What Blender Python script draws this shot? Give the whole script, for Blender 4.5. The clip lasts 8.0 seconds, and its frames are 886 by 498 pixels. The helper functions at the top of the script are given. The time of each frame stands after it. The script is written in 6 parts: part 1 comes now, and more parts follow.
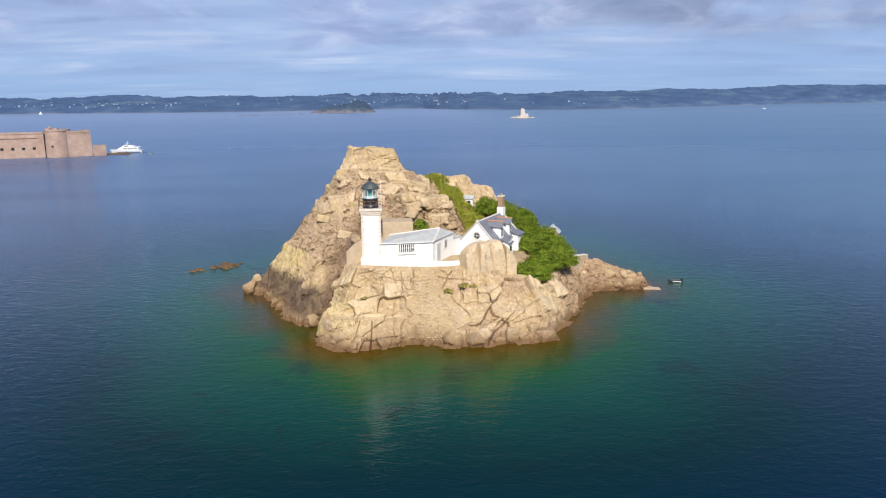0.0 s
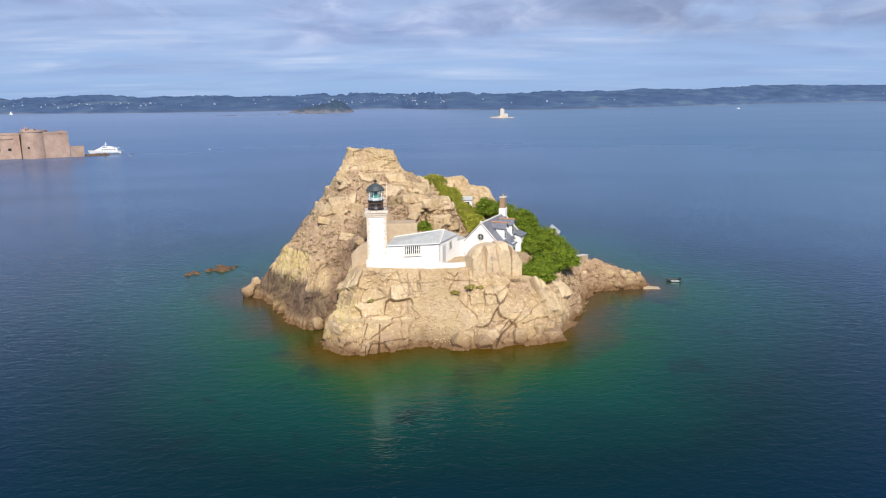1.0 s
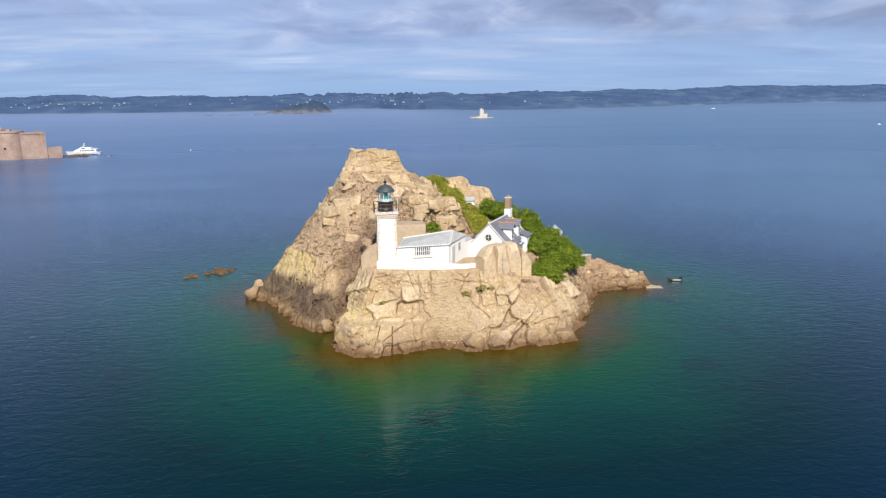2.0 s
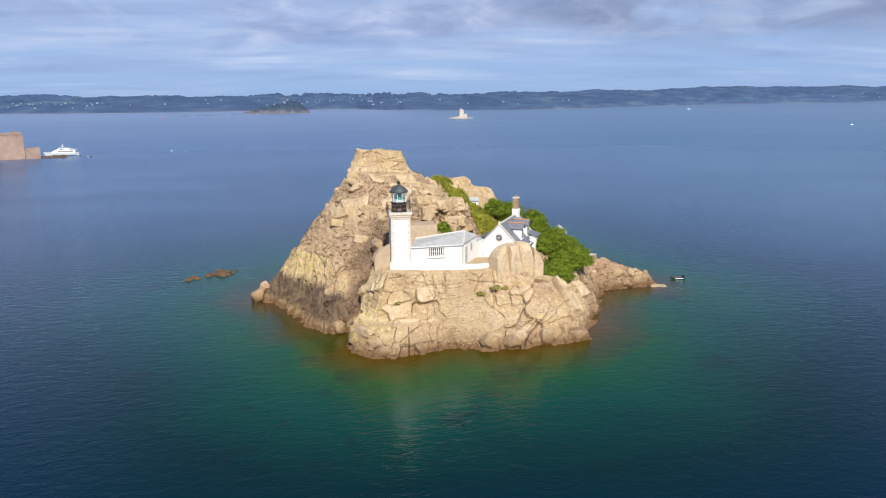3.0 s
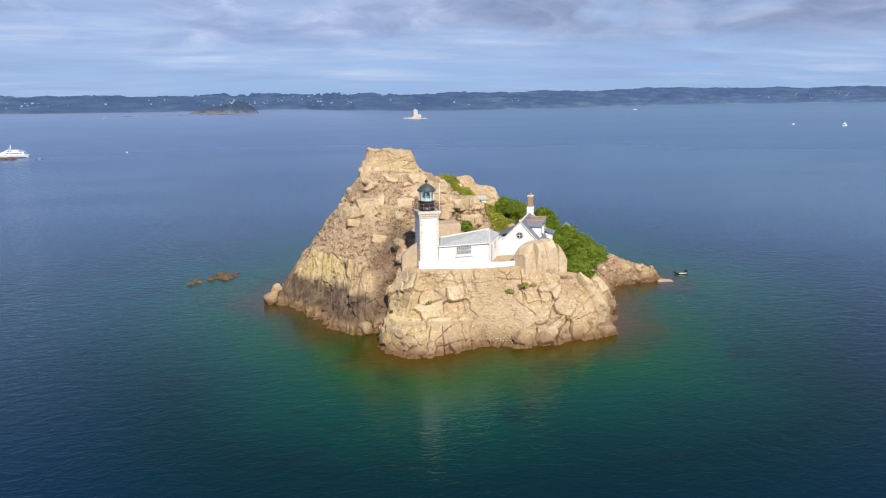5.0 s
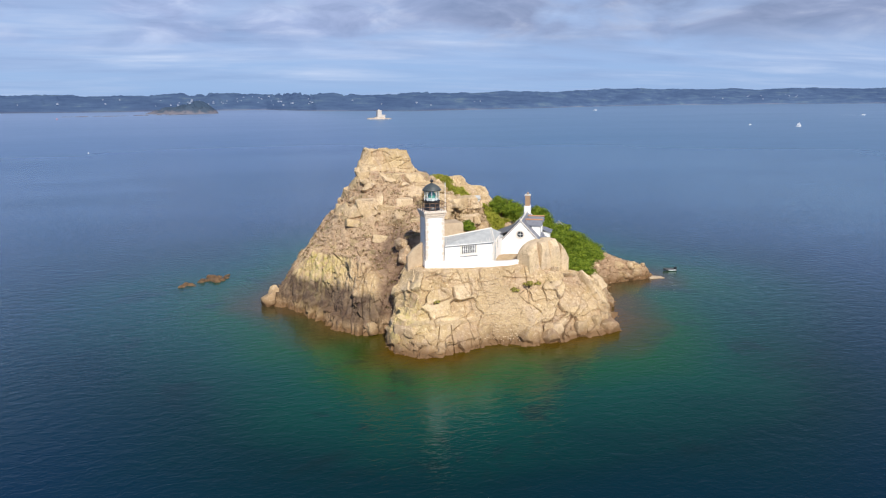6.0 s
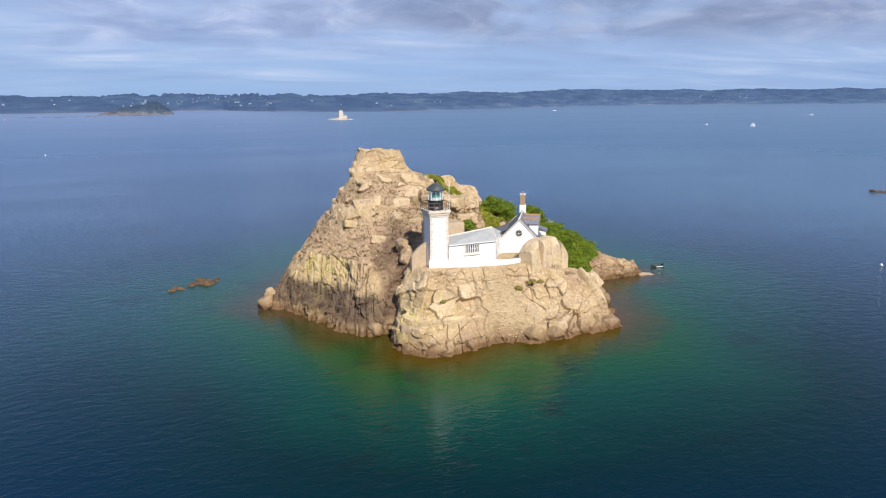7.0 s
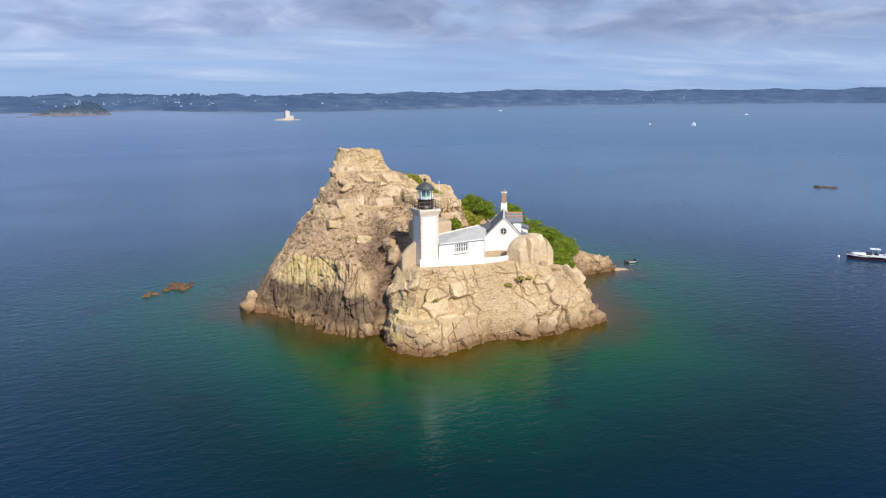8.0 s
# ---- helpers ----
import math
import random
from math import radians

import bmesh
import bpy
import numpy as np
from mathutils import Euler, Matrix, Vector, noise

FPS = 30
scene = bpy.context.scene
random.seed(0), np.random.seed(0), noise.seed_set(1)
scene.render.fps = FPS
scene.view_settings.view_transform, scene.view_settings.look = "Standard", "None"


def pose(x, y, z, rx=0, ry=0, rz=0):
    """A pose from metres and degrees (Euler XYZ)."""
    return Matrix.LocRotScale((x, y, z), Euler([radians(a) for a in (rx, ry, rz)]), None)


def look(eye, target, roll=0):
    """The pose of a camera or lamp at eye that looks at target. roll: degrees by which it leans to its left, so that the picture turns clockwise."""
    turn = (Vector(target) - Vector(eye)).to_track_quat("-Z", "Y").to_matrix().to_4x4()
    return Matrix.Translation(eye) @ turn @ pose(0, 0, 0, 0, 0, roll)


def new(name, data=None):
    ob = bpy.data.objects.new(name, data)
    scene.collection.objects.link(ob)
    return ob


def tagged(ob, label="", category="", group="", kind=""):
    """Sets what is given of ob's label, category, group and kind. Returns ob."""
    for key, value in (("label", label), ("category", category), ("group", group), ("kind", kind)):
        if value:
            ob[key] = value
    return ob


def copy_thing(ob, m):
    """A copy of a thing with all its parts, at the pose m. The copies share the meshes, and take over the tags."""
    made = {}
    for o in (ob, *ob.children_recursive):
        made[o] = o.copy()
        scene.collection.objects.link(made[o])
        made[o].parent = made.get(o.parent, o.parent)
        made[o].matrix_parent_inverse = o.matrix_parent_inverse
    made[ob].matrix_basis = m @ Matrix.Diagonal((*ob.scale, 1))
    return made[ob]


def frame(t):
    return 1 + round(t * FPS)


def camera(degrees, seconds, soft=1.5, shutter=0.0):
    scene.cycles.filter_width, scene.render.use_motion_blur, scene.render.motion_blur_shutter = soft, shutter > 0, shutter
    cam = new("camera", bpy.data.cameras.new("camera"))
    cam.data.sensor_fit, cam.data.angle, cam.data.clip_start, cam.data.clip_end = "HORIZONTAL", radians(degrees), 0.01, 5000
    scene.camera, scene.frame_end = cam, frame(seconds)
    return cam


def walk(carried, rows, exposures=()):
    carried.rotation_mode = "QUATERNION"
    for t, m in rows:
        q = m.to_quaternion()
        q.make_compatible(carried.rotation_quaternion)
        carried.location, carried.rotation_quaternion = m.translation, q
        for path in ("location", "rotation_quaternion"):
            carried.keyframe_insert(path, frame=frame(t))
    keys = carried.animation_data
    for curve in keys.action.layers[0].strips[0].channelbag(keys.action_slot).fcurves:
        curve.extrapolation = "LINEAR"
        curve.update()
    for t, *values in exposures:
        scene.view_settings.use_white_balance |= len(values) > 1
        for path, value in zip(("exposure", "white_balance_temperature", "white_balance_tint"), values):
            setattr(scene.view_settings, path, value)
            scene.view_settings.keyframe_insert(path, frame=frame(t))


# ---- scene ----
cam = camera(66.3, 8.0, 1.2)
PATH = [
    (0, (0.659, -1.113, 30.919), (0.672, 0.84, 30.487), -0.6),
    (0.5, (-1.137, -0.847, 31.024), (-1.092, 1.105, 30.591), -0.6),
    (1, (-3.075, -0.786, 31.145), (-2.998, 1.166, 30.712), -0.6),
    (1.5, (-5.172, -0.571, 31.215), (-5.063, 1.379, 30.782), -0.6),
    (3, (-12.272, 0.112, 31.322), (-12.064, 2.054, 30.889), -0.5),
    (3.5, (-14.742, 0.381, 31.276), (-14.503, 2.319, 30.844), -0.5),
    (4, (-17.38, 0.895, 31.151), (-17.108, 2.829, 30.72), -0.5),
    (4.5, (-19.942, 1.283, 31.154), (-19.634, 3.211, 30.722), -0.5),
    (6, (-28.416, 2.766, 31.065), (-27.951, 4.663, 30.633), -0.3),
    (6.5, (-31.229, 3.415, 31.06), (-30.711, 5.298, 30.628), -0.3),
    (7, (-34.146, 4.085, 31.024), (-33.568, 5.95, 30.593), -0.3),
    (7.5, (-36.951, 4.97, 30.974), (-36.299, 6.811, 30.543), -0.3),
    (8, (-39.663, 5.884, 30.882), (-38.938, 7.697, 30.451), -0.3),
]
walk(cam, [(t, look(eye, target, roll)) for t, eye, target, roll in PATH])
# ---- sky, sun, exposure ----
scene.view_settings.exposure = 0.0
SUN_FROM = Vector((0.07, -0.76, 0.64)).normalized()   # towards the sun
SUN_ELEV = math.asin(SUN_FROM.z)
SUN_TURN = math.atan2(SUN_FROM.x, SUN_FROM.y)

sun_data = bpy.data.lights.new("sun", "SUN")
sun_data.energy, sun_data.angle, sun_data.color = 5.4, radians(1.2), (1.0, 0.93, 0.84)
sun = new("sun", sun_data)
sun.matrix_world = look(SUN_FROM * 300, (0, 0, 0))


class Nodes:
    """A short way to write node trees."""

    def __init__(self, tree):
        self.tree = tree
        tree.nodes.clear()

    def add(self, kind, inputs=None, operation="", attribute=""):
        n = self.tree.nodes.new(kind)
        if operation:
            n.operation = operation
        if attribute:
            n.attribute_name = attribute
        for k, v in (inputs or {}).items():
            if isinstance(v, bpy.types.NodeSocket):
                self.tree.links.new(v, n.inputs[k])
            else:
                n.inputs[k].default_value = v
        return n

    def maths(self, op, a, b=0.0, c=0.0):
        return self.add("ShaderNodeMath", {0: a, 1: b, 2: c}, operation=op).outputs[0]

    def noise(self, co, scale, detail=4.0, rough=0.55, distort=0.0):
        n = self.add("ShaderNodeTexNoise", {"Vector": co, "Scale": scale, "Detail": detail, "Roughness": rough, "Distortion": distort})
        return n.outputs["Fac"]

    def scaled(self, co, s):
        return self.add("ShaderNodeVectorMath", {0: co, 1: s}, operation="MULTIPLY").outputs[0]

    def ramp(self, fac, stops):
        n = self.add("ShaderNodeValToRGB", {"Fac": fac})
        el = n.color_ramp.elements
        while len(el) < len(stops):
            el.new(0.5)
        for e, (p, c) in zip(el, stops):
            e.position = p
            e.color = (c, c, c, 1) if isinstance(c, (int, float)) else (*c, 1)
        return n.outputs["Color"]

    def mix(self, fac, a, b, blend="MIX"):
        n = self.add("ShaderNodeMix")
        n.data_type, n.blend_type = "RGBA", blend
        for k, v in ((0, fac), (6, a), (7, b)):
            if isinstance(v, bpy.types.NodeSocket):
                self.tree.links.new(v, n.inputs[k])
            else:
                n.inputs[k].default_value = v if isinstance(v, (int, float)) else (*v, 1)
        return n.outputs[2]


def build_world():
    w = bpy.data.worlds.new("sky")
    scene.world = w
    w.use_nodes = True
    n = Nodes(w.node_tree)
    sky = n.add("ShaderNodeTexSky")
    sky.sky_type, sky.sun_disc, sky.sun_elevation, sky.sun_rotation = "NISHITA", False, SUN_ELEV, SUN_TURN
    sky.altitude, sky.air_density, sky.dust_density, sky.ozone_density = 30.0, 1.0, 0.6, 2.0
    co = n.add("ShaderNodeTexCoord").outputs["Generated"]
    xyz = n.add("ShaderNodeSeparateXYZ", {0: co})
    z = n.maths("MAXIMUM", n.maths("ADD", xyz.outputs[2], 0.085), 0.03)
    # the cloud sheet is laid out on a level plane, so that it closes up to streaks at the horizon
    flat = n.add("ShaderNodeCombineXYZ", {0: n.maths("DIVIDE", xyz.outputs[0], z), 1: n.maths("DIVIDE", xyz.outputs[1], z), 2: 0.0}).outputs[0]
    big = n.noise(n.scaled(flat, (0.24, 0.55, 1)), 1.0, 6.0, 0.55, 0.4)
    fine = n.noise(n.scaled(flat, (0.8, 1.7, 1)), 1.0, 5.0, 0.55, 0.5)
    cover = n.ramp(n.maths("ADD", n.maths("MULTIPLY", big, 0.72), n.maths("MULTIPLY", fine, 0.28)), [(0.40, 0.05), (0.58, 1.0)])
    shade = n.ramp(n.noise(n.scaled(flat, (0.40, 0.80, 1)), 1.2, 6.0, 0.58, 0.4), [(0.32, (0.27, 0.37, 0.62)), (0.50, (0.41, 0.53, 0.79)), (0.70, (0.74, 0.81, 0.98))])
    blue = n.mix(1.0, n.add("ShaderNodeVectorMath", {0: sky.outputs[0], 1: (0.060, 0.060, 0.060)}, operation="MULTIPLY").outputs[0], (0.72, 0.95, 1.30), "MULTIPLY")
    low = n.ramp(xyz.outputs[2], [(0.0, (0.33, 0.52, 0.90)), (0.05, (0.36, 0.53, 0.90)), (0.12, (0.42, 0.55, 0.86))])
    blue = n.mix(n.ramp(xyz.outputs[2], [(0.1, 0.75), (0.4, 0.2)]), blue, low)
    thick = n.ramp(xyz.outputs[2], [(0.0, 0.2), (0.05, 0.6), (0.09, 0.95), (0.2, 0.6), (0.4, 0.2)])
    col = n.mix(n.maths("MULTIPLY", cover, thick), blue, shade)
    # heaped clouds above the streaks, lit from behind the camera and grey below
    puff = n.noise(n.scaled(co, (5.0, 5.0, 17.0)), 1.0, 6.0, 0.52, 0.5)
    heap = n.ramp(n.noise(n.scaled(co, (9.0, 9.0, 26.0)), 1.0, 5.0, 0.55, 0.6), [(0.34, (0.29, 0.375, 0.61)), (0.50, (0.40, 0.49, 0.76)), (0.68, (0.66, 0.74, 0.97))])
    up = n.ramp(xyz.outputs[2], [(0.055, 0.0), (0.10, 0.9), (0.3, 0.5), (0.5, 0.0)])
    heap = n.mix(1.0, heap, n.ramp(xyz.outputs[0], [(0.06, 1.0), (0.32, 0.74)]), "MULTIPLY")
    col = n.mix(n.maths("MULTIPLY", up, n.ramp(puff, [(0.40, 0.0), (0.56, 1.0)])), col, heap)
    bg = n.add("ShaderNodeBackground", {"Color": col, "Strength": 1.0})
    n.add("ShaderNodeOutputWorld", {"Surface": bg.outputs[0]})


build_world()

# ---- materials ----


def material(name, build):
    m = bpy.data.materials.new(name)
    m.use_nodes = True
    n = Nodes(m.node_tree)
    bsdf = build(n)
    n.add("ShaderNodeOutputMaterial", {"Surface": bsdf})
    return m


def surface(n, color, rough=0.7, metal=0.0, bump=None, strength=0.3, dist=0.05, spec=0.5, **more):
    ins = {"Base Color": color if isinstance(color, bpy.types.NodeSocket) else (*color, 1), "Roughness": rough, "Metallic": metal, "Specular IOR Level": spec}
    ins.update(more)
    if bump is not None:
        ins["Normal"] = n.add("ShaderNodeBump", {"Height": bump, "Strength": strength, "Distance": dist}).outputs[0]
    return n.add("ShaderNodeBsdfPrincipled", ins).outputs[0]


def place(n):
    return n.add("ShaderNodeNewGeometry").outputs["Position"]


def simple(name, a, b, scale=1.0, rough=0.7, metal=0.0, bump=0.25, dist=0.03, spec=0.4, stretch=(1, 1, 1)):
    """Two tones mixed by noise at two scales, with fine relief."""

    def build(n):
        co = n.scaled(place(n), stretch)
        f = n.maths("ADD", n.maths("MULTIPLY", n.noise(co, scale, 5), 0.6), n.maths("MULTIPLY", n.noise(co, scale * 6, 4), 0.4))
        col = n.mix(n.ramp(f, [(0.35, 0.0), (0.65, 1.0)]), a, b)
        return surface(n, col, rough, metal, n.noise(co, scale * 8, 5), bump, dist, spec)

    return material(name, build)


def rock_build(n):
    co = place(n)
    z = n.add("ShaderNodeSeparateXYZ", {0: co}).outputs[2]
    big = n.noise(co, 0.16, 5, 0.6, 0.4)
    mid = n.noise(co, 0.7, 6, 0.62, 0.3)
    fine = n.noise(co, 5.0, 5, 0.65)
    streak = n.noise(n.scaled(co, (0.9, 0.9, 0.16)), 1.6, 5, 0.6)
    col = n.mix(n.ramp(mid, [(0.32, 0.0), (0.68, 1.0)]), (0.35, 0.248, 0.146), (0.56, 0.415, 0.258))
    tone = n.add("ShaderNodeAttribute", attribute="tone").outputs["Fac"]
    col = n.mix(n.ramp(tone, [(0.20, 0.85), (0.46, 0.0)]), col, (0.35, 0.232, 0.150))
    col = n.mix(n.ramp(tone, [(0.56, 0.0), (0.85, 0.75)]), col, (0.70, 0.555, 0.40))
    col = n.mix(n.ramp(big, [(0.40, 0.0), (0.62, 0.55)]), col, (0.46, 0.34, 0.17))
    col = n.mix(n.ramp(n.noise(co, 0.33, 5, 0.65), [(0.54, 0.0), (0.66, 0.5)]), col, (0.50, 0.385, 0.28))
    col = n.mix(n.ramp(streak, [(0.54, 0.0), (0.72, 0.22)]), col, (0.26, 0.175, 0.115))
    col = n.mix(n.ramp(fine, [(0.30, 0.32), (0.48, 0.0)]), col, (0.24, 0.165, 0.11))
    col = n.mix(n.ramp(n.noise(co, 1.9, 6, 0.72, 0.3), [(0.38, 0.42), (0.46, 0.0)]), col, (0.27, 0.182, 0.115))
    col = n.mix(n.ramp(n.noise(co, 2.6, 6, 0.72, 0.5), [(0.53, 0.0), (0.62, 0.6)]), col, (0.70, 0.56, 0.40))
    col = n.mix(n.ramp(n.noise(co, 0.55, 5, 0.7, 0.8), [(0.52, 0.0), (0.66, 0.45)]), col, (0.40, 0.31, 0.26))
    col = n.mix(n.ramp(n.noise(co, 8.0, 4, 0.7), [(0.56, 0.0), (0.70, 0.5)]), col, (0.74, 0.62, 0.47))
    # lichen, then the dark belt and the weed that the tide leaves
    lichen = n.add("ShaderNodeAttribute", attribute="lichen").outputs["Fac"]
    col = n.mix(n.maths("MULTIPLY", lichen, n.ramp(n.noise(co, 1.1, 6, 0.7), [(0.40, 0.0), (0.60, 0.8)])), col, (0.46, 0.39, 0.13))
    veg = n.add("ShaderNodeAttribute", attribute="veg").outputs["Fac"]
    dry = n.mix(n.ramp(n.noise(co, 2.2, 5, 0.65), [(0.35, 0.0), (0.65, 1.0)]), (0.25, 0.165, 0.115), (0.47, 0.345, 0.245))
    dry = n.mix(n.ramp(n.noise(co, 0.55, 4, 0.6), [(0.55, 0.0), (0.68, 0.6)]), dry, (0.16, 0.155, 0.05))
    col = n.mix(n.maths("MULTIPLY", veg, n.ramp(n.noise(co, 0.9, 6, 0.7), [(0.28, 0.0), (0.45, 1.0)])), col, dry)
    # brown gully ground, coloured darker still for the shade lying in it
    gully_dark = n.add("ShaderNodeAttribute", attribute="gully_dark").outputs["Fac"]
    col = n.mix(n.maths("MULTIPLY", gully_dark, n.ramp(n.noise(co, 0.8, 5, 0.65), [(0.30, 0.95), (0.65, 0.55)])), col, (0.115, 0.066, 0.046))
    rust = n.add("ShaderNodeAttribute", attribute="rust").outputs["Fac"]
    col = n.mix(n.maths("MULTIPLY", rust, n.ramp(mid, [(0.3, 0.75), (0.7, 0.3)])), col, (0.33, 0.215, 0.14))
    scree = n.add("ShaderNodeAttribute", attribute="scree").outputs["Fac"]
    col = n.mix(n.maths("MULTIPLY", scree, 0.6), col, (0.44, 0.335, 0.205))
    belt = n.add("ShaderNodeAttribute", attribute="belt").outputs["Fac"]
    wob = n.maths("ADD", z, n.maths("MULTIPLY", n.maths("SUBTRACT", n.noise(co, 0.35, 5, 0.6), 0.5), 2.0))
    dark = n.maths("MULTIPLY", n.ramp(n.maths("MULTIPLY", wob, 0.1), [(0.08, 0.25), (0.16, 1.0), (0.44, 1.0), (0.55, 0.0)]), belt)
    col = n.mix(n.maths("MULTIPLY", dark, n.ramp(mid, [(0.30, 1.0), (0.70, 0.7)])), col, (0.070, 0.045, 0.038))
    wob2 = n.maths("ADD", z, n.maths("MULTIPLY", n.maths("SUBTRACT", mid, 0.5), 0.9))
    col = n.mix(n.ramp(n.maths("MULTIPLY", wob2, 0.2), [(0.08, 0.95), (0.16, 0.6), (0.30, 0.28), (0.50, 0.0)]), col, (0.165, 0.095, 0.048))
    crack = n.add("ShaderNodeAttribute", attribute="crack").outputs["Fac"]
    col = n.mix(n.maths("MULTIPLY", crack, 0.7), col, (0.13, 0.085, 0.055))
    # hairline joints, long in one direction and broken off at random
    warp = n.add("ShaderNodeVectorMath", {0: co, 1: n.scaled(n.add("ShaderNodeTexNoise", {"Vector": co, "Scale": 0.5, "Detail": 3.0}).outputs["Color"], (0.9, 0.9, 0.9))}, operation="ADD").outputs[0]
    lines = None
    for way, scale, wide in (((0.94, 0.28, 0.16), 0.9, 0.030), ((0.06, -0.22, 0.97), 0.8, 0.030), ((0.62, 0.20, -0.70), 0.7, 0.028), ((0.75, -0.40, 0.50), 1.1, 0.035)):
        v = n.add("ShaderNodeTexVoronoi")
        v.voronoi_dimensions, v.feature = "1D", "DISTANCE_TO_EDGE"
        along = n.add("ShaderNodeVectorMath", {0: warp, 1: way}, operation="DOT_PRODUCT").outputs["Value"]
        n.tree.links.new(along, v.inputs["W"])
        v.inputs["Scale"].default_value = scale
        shift = n.add("ShaderNodeVectorMath", {0: co, 1: (31 * scale, 17 * wide * 100, 5.0)}, operation="ADD").outputs[0]
        one = n.maths("MULTIPLY", n.ramp(v.outputs["Distance"], [(0.0, 1.0), (wide, 0.0)]), n.ramp(n.noise(shift, 0.5, 3, 0.6), [(0.56, 0.0), (0.64, 1.0)]))
        lines = one if lines is None else n.maths("MAXIMUM", lines, one)
    bare = n.maths("SUBTRACT", 1.0, n.maths("MAXIMUM", n.maths("MULTIPLY", scree, 0.9), veg))
    lines = n.maths("MULTIPLY", lines, bare)
    col = n.mix(n.maths("MULTIPLY", lines, 0.42), col, (0.13, 0.085, 0.055))
    strata = n.noise(n.scaled(co, (1.2, 0.6, 5.0)), 1.0, 4, 0.65, 0.4)
    col = n.mix(n.maths("MULTIPLY", scree, n.ramp(strata, [(0.36, 0.7), (0.48, 0.0)])), col, (0.24, 0.165, 0.10))
    col = n.mix(1.0, col, (1.06, 1.06, 1.0), "MULTIPLY")
    h = n.maths("ADD", n.maths("MULTIPLY", mid, 0.7), n.maths("ADD", n.maths("MULTIPLY", fine, 0.4), n.maths("MULTIPLY", n.noise(co, 1.9, 6, 0.7, 0.3), 0.8)))
    h = n.maths("SUBTRACT", h, n.maths("MULTIPLY", lines, 0.8))
    return surface(n, col, 0.9, 0.0, h, 0.9, 0.22, 0.2)


def water_build(n):
    co = place(n)
    depth = n.add("ShaderNodeAttribute", attribute="depth").outputs["Fac"]
    patch = n.noise(co, 0.045, 5, 0.6, 0.6)
    d = n.maths("ADD", depth, n.maths("MULTIPLY", n.maths("SUBTRACT", patch, 0.5), 0.30))
    col = n.ramp(d, [(0.0, (0.085, 0.046, 0.003)), (0.08, (0.040, 0.046, 0.003)), (0.18, (0.004, 0.062, 0.014)), (0.36, (0.0003, 0.045, 0.028)),
                     (0.62, (0.0002, 0.018, 0.020)), (1.0, (0.0002, 0.012, 0.036))])
    weed = n.ramp(n.noise(co, 0.11, 5, 0.6, 0.5), [(0.56, 0.0), (0.66, 0.55)])
    near = n.ramp(depth, [(0.05, 0.0), (0.15, 1.0), (0.55, 1.0), (0.8, 0.0)])
    col = n.mix(n.maths("MULTIPLY", weed, near), col, (0.004, 0.014, 0.014))
    # bluer and paler with distance: reflected sky and haze put into the water colour
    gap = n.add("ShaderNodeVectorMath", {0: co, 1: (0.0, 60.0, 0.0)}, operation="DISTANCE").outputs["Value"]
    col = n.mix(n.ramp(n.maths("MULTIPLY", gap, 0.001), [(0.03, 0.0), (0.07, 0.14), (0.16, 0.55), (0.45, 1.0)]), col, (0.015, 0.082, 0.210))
    # pale wind patches, their sky sheen also laid in as colour
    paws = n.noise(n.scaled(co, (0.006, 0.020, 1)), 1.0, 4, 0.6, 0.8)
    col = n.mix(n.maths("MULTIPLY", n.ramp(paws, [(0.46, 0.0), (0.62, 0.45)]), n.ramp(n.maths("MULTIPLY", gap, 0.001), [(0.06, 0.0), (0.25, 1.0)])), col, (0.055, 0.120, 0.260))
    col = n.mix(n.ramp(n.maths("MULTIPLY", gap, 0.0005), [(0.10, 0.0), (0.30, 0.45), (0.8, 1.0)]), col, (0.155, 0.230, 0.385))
    # the calm eastern water gets its pale sheen as colour too
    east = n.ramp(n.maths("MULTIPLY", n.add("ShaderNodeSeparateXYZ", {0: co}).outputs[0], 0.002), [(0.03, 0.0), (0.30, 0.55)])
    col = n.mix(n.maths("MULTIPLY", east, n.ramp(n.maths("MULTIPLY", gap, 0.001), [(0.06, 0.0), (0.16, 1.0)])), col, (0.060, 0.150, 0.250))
    # light and dark of the far ripples, multiplied into the colour
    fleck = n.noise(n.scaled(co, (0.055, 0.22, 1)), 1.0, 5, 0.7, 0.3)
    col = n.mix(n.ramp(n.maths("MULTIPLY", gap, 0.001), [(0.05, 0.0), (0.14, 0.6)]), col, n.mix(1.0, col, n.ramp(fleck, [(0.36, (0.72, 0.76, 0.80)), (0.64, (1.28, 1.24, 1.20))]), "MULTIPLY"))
    swell = n.noise(n.scaled(co, (0.55, 0.95, 1)), 1.0, 2, 0.5, 0.6)
    chop = n.noise(n.scaled(co, (1.9, 3.1, 1)), 1.0, 3, 0.5, 0.8)
    h = n.maths("ADD", n.maths("MULTIPLY", swell, 0.16), n.maths("MULTIPLY", chop, 0.08))
    # wind streaks: smoother and rougher lanes
    lanes = n.noise(n.scaled(co, (0.0035, 0.011, 1)), 1.0, 4, 0.6, 0.4)
    rough = n.maths("ADD", n.ramp(lanes, [(0.40, 0.010), (0.62, 0.030)]), n.ramp(n.maths("MULTIPLY", gap, 0.002), [(0.07, 0.0), (0.2, 0.06), (0.5, 0.20), (0.95, 0.28)]))
    relief = n.ramp(n.maths("MULTIPLY", gap, 0.002), [(0.06, 0.52), (0.16, 0.85), (0.42, 0.65), (0.60, 0.25), (0.74, 0.0)])
    bump = n.add("ShaderNodeBump", {"Height": h, "Strength": relief, "Distance": 0.6}).outputs[0]
